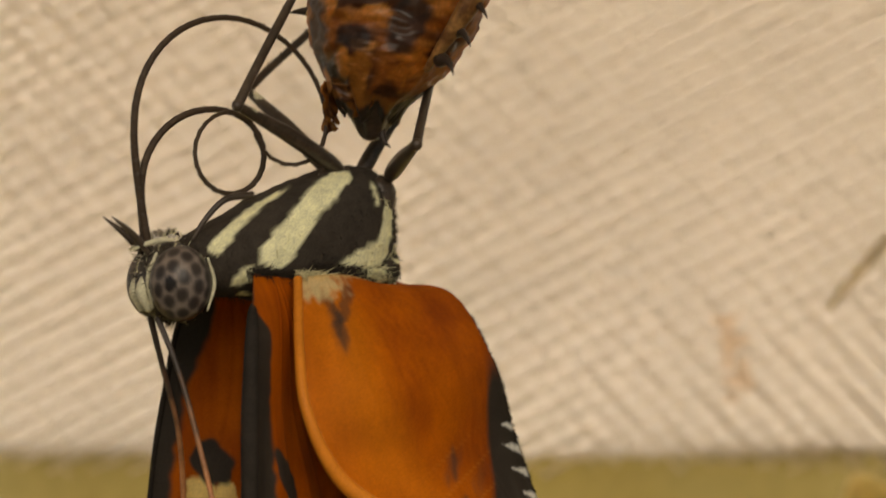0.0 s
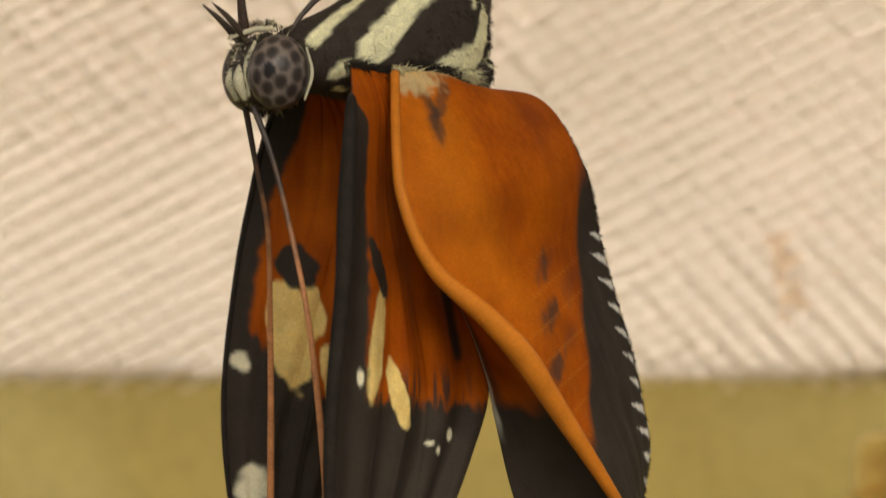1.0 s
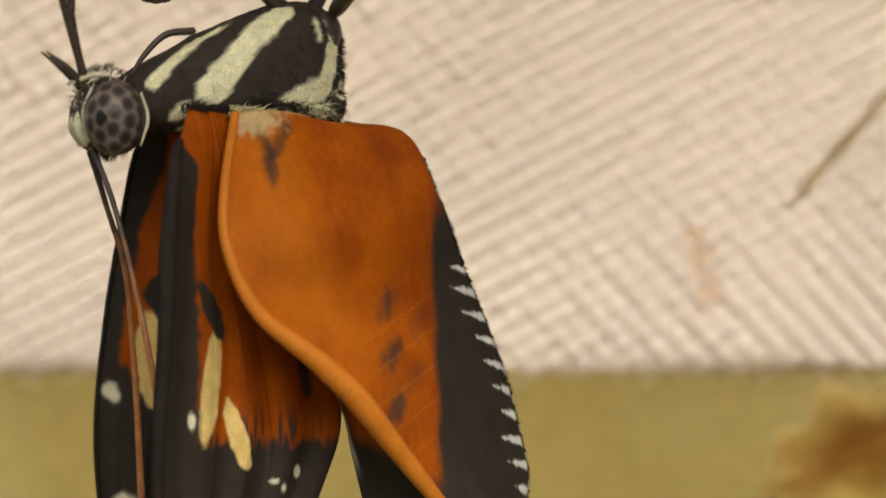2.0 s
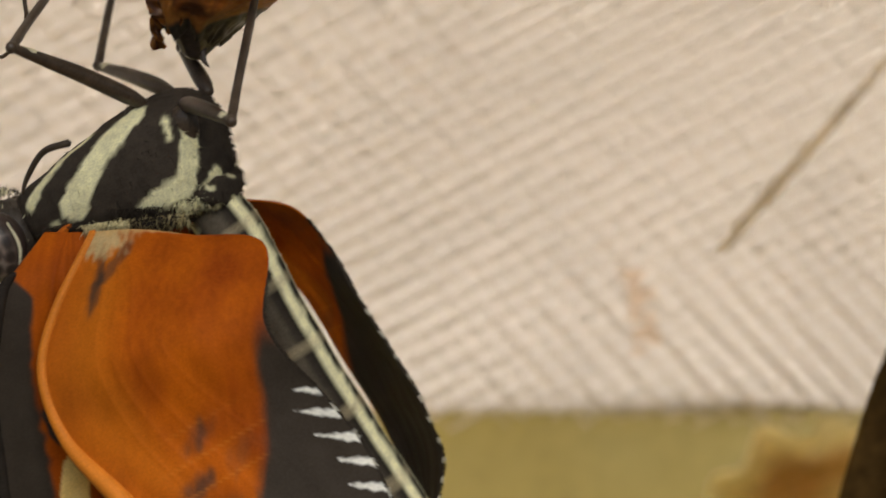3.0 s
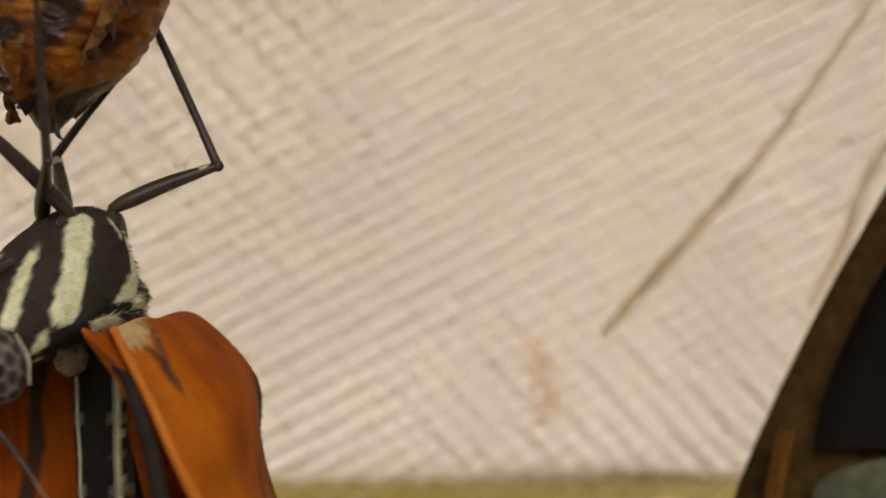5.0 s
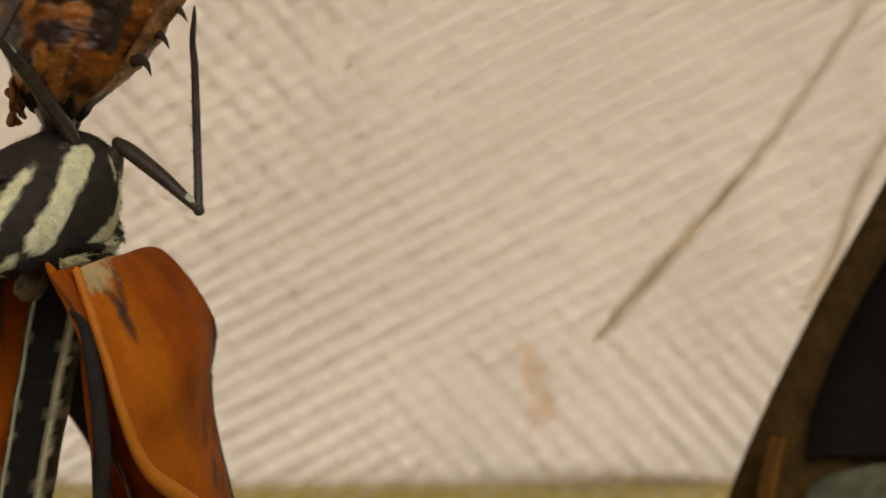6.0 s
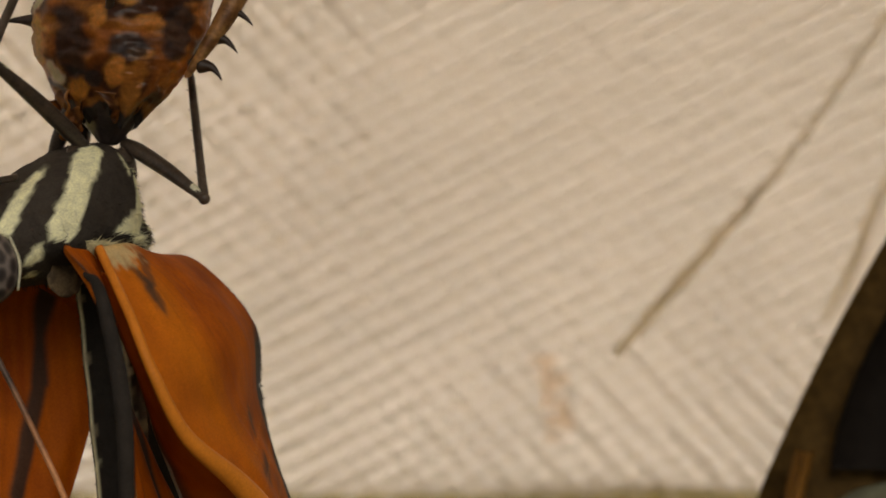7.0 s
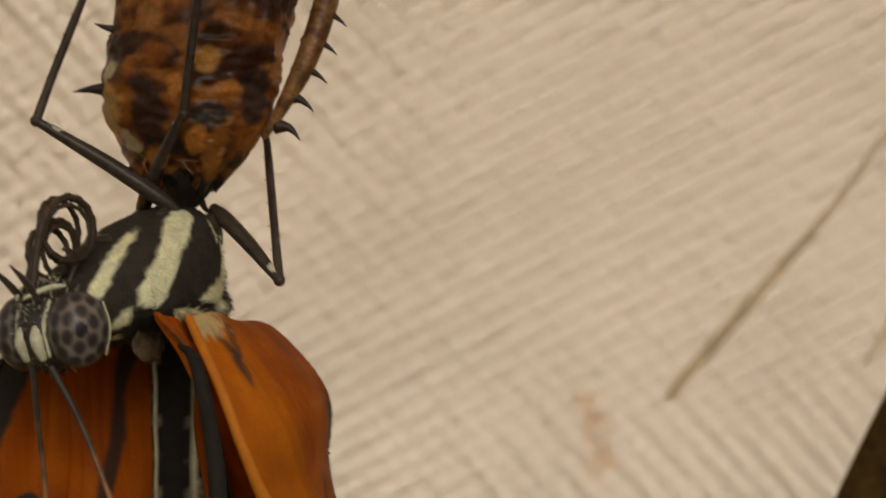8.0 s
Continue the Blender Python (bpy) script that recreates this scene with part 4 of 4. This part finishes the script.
# ---- the empty chrysalis ----
def shell_colour(w, z, d):
    """Amber windows, rust, near black patches and painted gloss of the thin shell; w is the angle round it."""
    deg = math.degrees(w)
    big = noise.noise(d * 1.3 + Vector((3, 1, 0))) + 0.5 * noise.noise(d * 3.6 + Vector((0, 5, 0)))
    fine = noise.noise(d * 9)
    c = mix((0.056, 0.020, 0.008), (0.32, 0.10, 0.016), smooth(-0.3, 0.5, big))
    c = mix(c, (0.48, 0.18, 0.03), 0.6 * smooth(0.14, 0.40, noise.noise(d * 2.0 + Vector((7, 2, 4))) + 0.15 * fine))
    # the two palest tones are whitish gloss highlights painted into the colour
    for a, za, ra, rz, tone in ((163, 168, 17, 70, (0.74, 0.33, 0.07)), (168, 226, 8, 22, (0.75, 0.52, 0.30)), (176, 105, 11, 22, (0.70, 0.50, 0.30)), (196, 76, 16, 24, (0.58, 0.22, 0.035)),
                                (226, 196, 7, 22, (0.55, 0.22, 0.04)), (244, 244, 9, 24, (0.60, 0.28, 0.06)), (236, 108, 9, 26, (0.50, 0.20, 0.04)), (200, 330, 12, 40, (0.40, 0.17, 0.045)),
                                (262, 200, 12, 12, (0.5, 0.2, 0.04)), (256, 140, 12, 12, (0.5, 0.22, 0.06)), (300, 120, 16, 40, (0.42, 0.14, 0.02)), (310, 260, 14, 50, (0.40, 0.15, 0.03))):
        k = math.hypot((deg - a) / ra, (z - za) / rz) + 0.55 * noise.noise(d * 4 + Vector((a, 0, 0))) + 0.2 * fine
        c = mix(c, tone, 0.92 * smooth(1.15, 0.6, k))
    for a, za, ra, rz in ((203, 165, 17, 75), (246, 150, 15, 26), (285, 190, 14, 60), (215, 92, 10, 14), (160, 215, 6, 30)):
        k = math.hypot((deg - a) / ra, (z - za) / rz) + 0.5 * noise.noise(d * 3 + Vector((0, a, 0)))
        c = mix(c, (0.030, 0.020, 0.017), 0.9 * smooth(1.15, 0.7, k))
    c = tuple(min(0.8, 1.5 * v) for v in c)
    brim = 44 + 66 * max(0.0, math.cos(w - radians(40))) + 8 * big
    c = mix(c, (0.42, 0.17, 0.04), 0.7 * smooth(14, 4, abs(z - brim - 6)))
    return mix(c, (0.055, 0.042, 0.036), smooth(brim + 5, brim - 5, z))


def torn_flap(w0, w1, z0, z1, r0, r1, seed):
    """A ragged curled strip of shell between two angles, hanging from z0 to z1."""
    n, m = 14, 16
    verts, faces, cols = [], [], []
    for lay in (0, 1):
        for j in range(m + 1):
            v = j / m
            for i in range(n + 1):
                u = i / n
                mid = (w0 + w1) / 2 + 8 * math.sin(3 * v + seed)
                half = (w1 - w0) / 2 * (1 - 0.55 * v) * (1 + 0.35 * noise.noise(Vector((v * 5, seed, u > 0.5))))
                w = radians(mid + (2 * u - 1) * half)
                q = Vector((u * 2.2, v * 3.2, seed * 3.1))
                rad = r0 + (r1 - r0) * v + 20 * noise.noise(q) + 4 * noise.noise(q * 2.2) + 7 * (2 * u - 1) ** 2 - lay * 5
                z = z0 + (z1 - z0) * v + 14 * noise.noise(q + Vector((5, 0, 0))) * v
                verts.append(Vector((rad * math.cos(w) - 6, rad * math.sin(w), z)) * U)
                cols.append(mix((0.10, 0.034, 0.010), (0.46, 0.18, 0.038), smooth(-0.3, 0.45, noise.noise(q * 1.4 + Vector((0, 0, 9))))))
    k = (n + 1) * (m + 1)
    for j in range(m):
        for i in range(n):
            p = j * (n + 1) + i
            faces.append((p, p + 1, p + n + 2, p + n + 1))
            faces.append((k + p, k + p + n + 1, k + p + n + 2, k + p + 1))
    rim = list(range(n + 1)) + [j * (n + 1) + n for j in range(1, m + 1)] + [m * (n + 1) + i for i in range(n - 1, -1, -1)] + [j * (n + 1) for j in range(m - 1, 0, -1)]
    for i in range(len(rim)):
        p, q = rim[i], rim[(i + 1) % len(rim)]
        faces.append((p, k + p, k + q, q))
    return verts, faces, cols


def thorn(x, y, z, length, drop):
    """A hooked thorn that stands out from the shell's axis."""
    d = Vector((x, y, 0)).normalized()
    p = Vector((x, y, z))
    return tube([tuple(p - d * 12), tuple(p + d * length * 0.3 + Vector((0, 0, drop * 0.1))), tuple(p + d * length * 0.7 + Vector((0, 0, drop * 0.5))), tuple(p + d * length + Vector((0, 0, drop)))],
                [15, 8, 4, 0.7], 10, 14)


def build_chrysalis():
    top = tagged(new("chrysalis"), "empty split amber brown chrysalis shell with dark spines", "chrysalis")
    stations = [(26, -2, 44, 84), (44, -6, 60, 116), (64, -8, 76, 138), (90, -4, 93, 158), (118, 0, 110, 170), (170, 4, 138, 176), (240, 8, 152, 178), (320, 24, 154, 178), (430, 40, 150, 172),
                (600, 52, 136, 150), (760, 54, 104, 118), (900, 54, 55, 50), (1000, 54, 26, 26)]
    nv, nu = 230, 150
    st = catmull(stations, nv)
    verts, faces, cols = [], [], []
    for lay in (0, 1):
        for z, cx, rx, ry in st:
            for i in range(nu):
                w = 2 * math.pi * i / nu
                d = Vector((math.cos(w), math.sin(w), z * 0.012))
                k = 1 + 0.06 * noise.noise(d * 1.6) + 0.04 * noise.noise(d * 5) + 0.014 * noise.noise(d * 14)
                k += (0.018 * math.sin(w * 17 + 2 * noise.noise(d * 2)) + 0.012 * math.sin(w * 31)) * smooth(230, 330, z)
                k += 0.05 * math.sin(z / 17.0 + 3 * noise.noise(d * 2)) * smooth(150, 70, z) * noise.noise(d * 3)
                k += 0.10 * math.exp(-(((math.degrees(w) - 163) / 22) ** 2) - ((z - 170) / 75) ** 2)
                k -= lay * 0.035
                rag = (26 * noise.noise(Vector((math.cos(w) * 2.2, math.sin(w) * 2.2, 2))) + 12 * noise.noise(Vector((math.cos(w) * 8, math.sin(w) * 8, 5)))) * smooth(90, 26, z)
                verts.append(Vector((cx + rx * k * math.cos(w), ry * k * math.sin(w), z + rag)) * U)
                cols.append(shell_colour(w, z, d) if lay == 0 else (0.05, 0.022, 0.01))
    m = nu * nv
    for j in range(nv - 1):
        for i in range(nu):
            q = (i + 1) % nu
            faces.append((j * nu + i, j * nu + q, (j + 1) * nu + q, (j + 1) * nu + i))
            if j < 40:
                faces.append((m + j * nu + i, m + (j + 1) * nu + i, m + (j + 1) * nu + q, m + j * nu + q))
    for i in range(nu):
        q = (i + 1) % nu
        faces.append((i, m + i, m + q, q))
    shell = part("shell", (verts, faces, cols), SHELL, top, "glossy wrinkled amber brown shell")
    # dark membrane that closes to a point below the torn rim
    keel_v, keel_f = [], []
    ks = catmull([(84, -4, 84, 142), (60, -6, 68, 122), (34, -2, 46, 84), (12, 2, 32, 48), (-8, 4, 18, 20), (-14, 2, 4, 4)], 40)
    for z, cx, rx, ry in ks:
        for i in range(48):
            w = 2 * math.pi * i / 48
            k = 1 + 0.10 * noise.noise(Vector((math.cos(w) * 1.5, math.sin(w) * 1.5, z * 0.02))) + 0.04 * math.cos(7 * w)
            keel_v.append(Vector((cx + rx * k * math.cos(w), ry * k * math.sin(w), z)) * U)
    for j in range(39):
        for i in range(48):
            q = (i + 1) % 48
            keel_f.append((j * 48 + q, j * 48 + i, (j + 1) * 48 + i, (j + 1) * 48 + q))
    part("membrane", (keel_v, keel_f), DARK_INSIDE, top, "dark folded membrane at the mouth of the shell")
    for w0, w1, z0, z1, r0, r1, seed in ((148, 184, 76, -8, 84, 66, 1), (176, 212, 62, 8, 78, 52, 2), (130, 156, 84, 34, 98, 80, 4), (236, 272, 70, 24, 128, 84, 6)):
        part("flap", torn_flap(w0, w1, z0, z1, r0, r1, seed), SHELL, top, "torn crumpled amber flap")
    part("hook", tube([(20, -14, 12), (30, -20, -10), (44, -24, -20)], [9, 5, 1], 8, 12), HORN, top, "small dark hook at the tip")
    # spiny side ridge
    part("ridge", tube([(84, -130, 118), (112, -150, 180), (138, -164, 240), (166, -172, 320), (192, -170, 420), (210, -150, 560)], [6, 13, 19, 22, 22, 16], 14, 50), RIDGE, top, "raised brown ridge")
    for k in range(8):
        z = 140 + 52 * k
        x, y = 112 + 0.28 * (z - 140), -148 - 0.12 * min(220, z - 140)
        part("spine", thorn(x, y, z, 34 + 14 * min(1, k / 2), -26), HORN, top, "curved dark thorn")
    for x, y, z in ((-140, 72, 200), (-112, 54, 308), (-118, 52, 430)):
        part("spine", thorn(x, y, z, 50, -8 if z < 250 else 10), HORN, top, "curved dark thorn")
    part("stalk", tube([(54, 0, 980), (56, 0, 1060), (58, 0, 1180)], [26, 18, 30], 12, 14), HORN, top, "dark hooked stalk")
    moving.append((top, CHRYSALIS_ROWS))
    return top


chrysalis = build_chrysalis()


# ---- a second hanging butterfly, out of focus ----
def build_resting():
    top = tagged(new("resting_butterfly"), "dark brown butterfly resting with closed wings beside the net", "butterfly")
    y, moved = 0.020, 47

    def panel(pts_a, pts_b, dy, mat, name, label, thick=0.0004):
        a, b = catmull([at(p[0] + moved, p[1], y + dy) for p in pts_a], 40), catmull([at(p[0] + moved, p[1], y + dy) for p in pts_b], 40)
        verts, faces = [], []
        for lay in (0, 1):
            for p, q in zip(a, b):
                for i in range(9):
                    u = i / 8
                    m = p * (1 - u) + q * u
                    verts.append((m[0], m[1] - 0.0012 * math.sin(math.pi * u) + lay * thick, m[2]))
        n = 40 * 9
        for j in range(39):
            for i in range(8):
                s = j * 9 + i
                faces.append((s, s + 9, s + 10, s + 1))
                faces.append((n + s, n + s + 1, n + s + 10, n + s + 9))
        rim = list(range(9)) + [j * 9 + 8 for j in range(1, 40)] + [39 * 9 + i for i in range(7, -1, -1)] + [j * 9 for j in range(38, 0, -1)]
        for k in range(len(rim)):
            p, q = rim[k], rim[(k + 1) % len(rim)]
            faces.append((p, n + p, n + q, q))
        return part(name, (verts, faces), mat, top, label)

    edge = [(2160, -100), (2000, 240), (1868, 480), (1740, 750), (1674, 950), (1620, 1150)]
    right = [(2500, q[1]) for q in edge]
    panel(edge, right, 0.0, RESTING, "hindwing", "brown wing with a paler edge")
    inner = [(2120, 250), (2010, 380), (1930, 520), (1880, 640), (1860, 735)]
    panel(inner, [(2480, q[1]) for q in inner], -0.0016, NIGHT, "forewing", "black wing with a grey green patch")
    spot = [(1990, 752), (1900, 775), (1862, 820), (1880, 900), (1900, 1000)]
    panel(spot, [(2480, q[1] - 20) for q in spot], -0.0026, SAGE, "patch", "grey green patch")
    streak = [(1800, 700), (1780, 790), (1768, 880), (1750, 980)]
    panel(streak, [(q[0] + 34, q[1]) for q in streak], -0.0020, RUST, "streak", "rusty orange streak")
    return top


RESTING = material("brown_wing", (0.085, 0.048, 0.014), 0.7, 0.45, 300, 0.2, 6, spec=0.05)
NIGHT = material("black_wing", (0.012, 0.009, 0.007), 0.6, 0.3, 300, 0.2, 6, spec=0.05)
SAGE = material("grey_green_scales", (0.13, 0.125, 0.08), 0.8, 0.3, 300, 0.2, 6, spec=0.05)
RUST = material("rusty_scales", (0.18, 0.08, 0.015), 0.7, 0.3, 300, 0.2, 6, spec=0.05)
build_resting()


# ---- what moves ----
def motions():
    for thing, rows in moving:
        rows = list(rows)
        if rows[-1][0] < 8.0:
            rows.append((8.0, rows[-1][1]))
        walk(thing, rows)


motions()
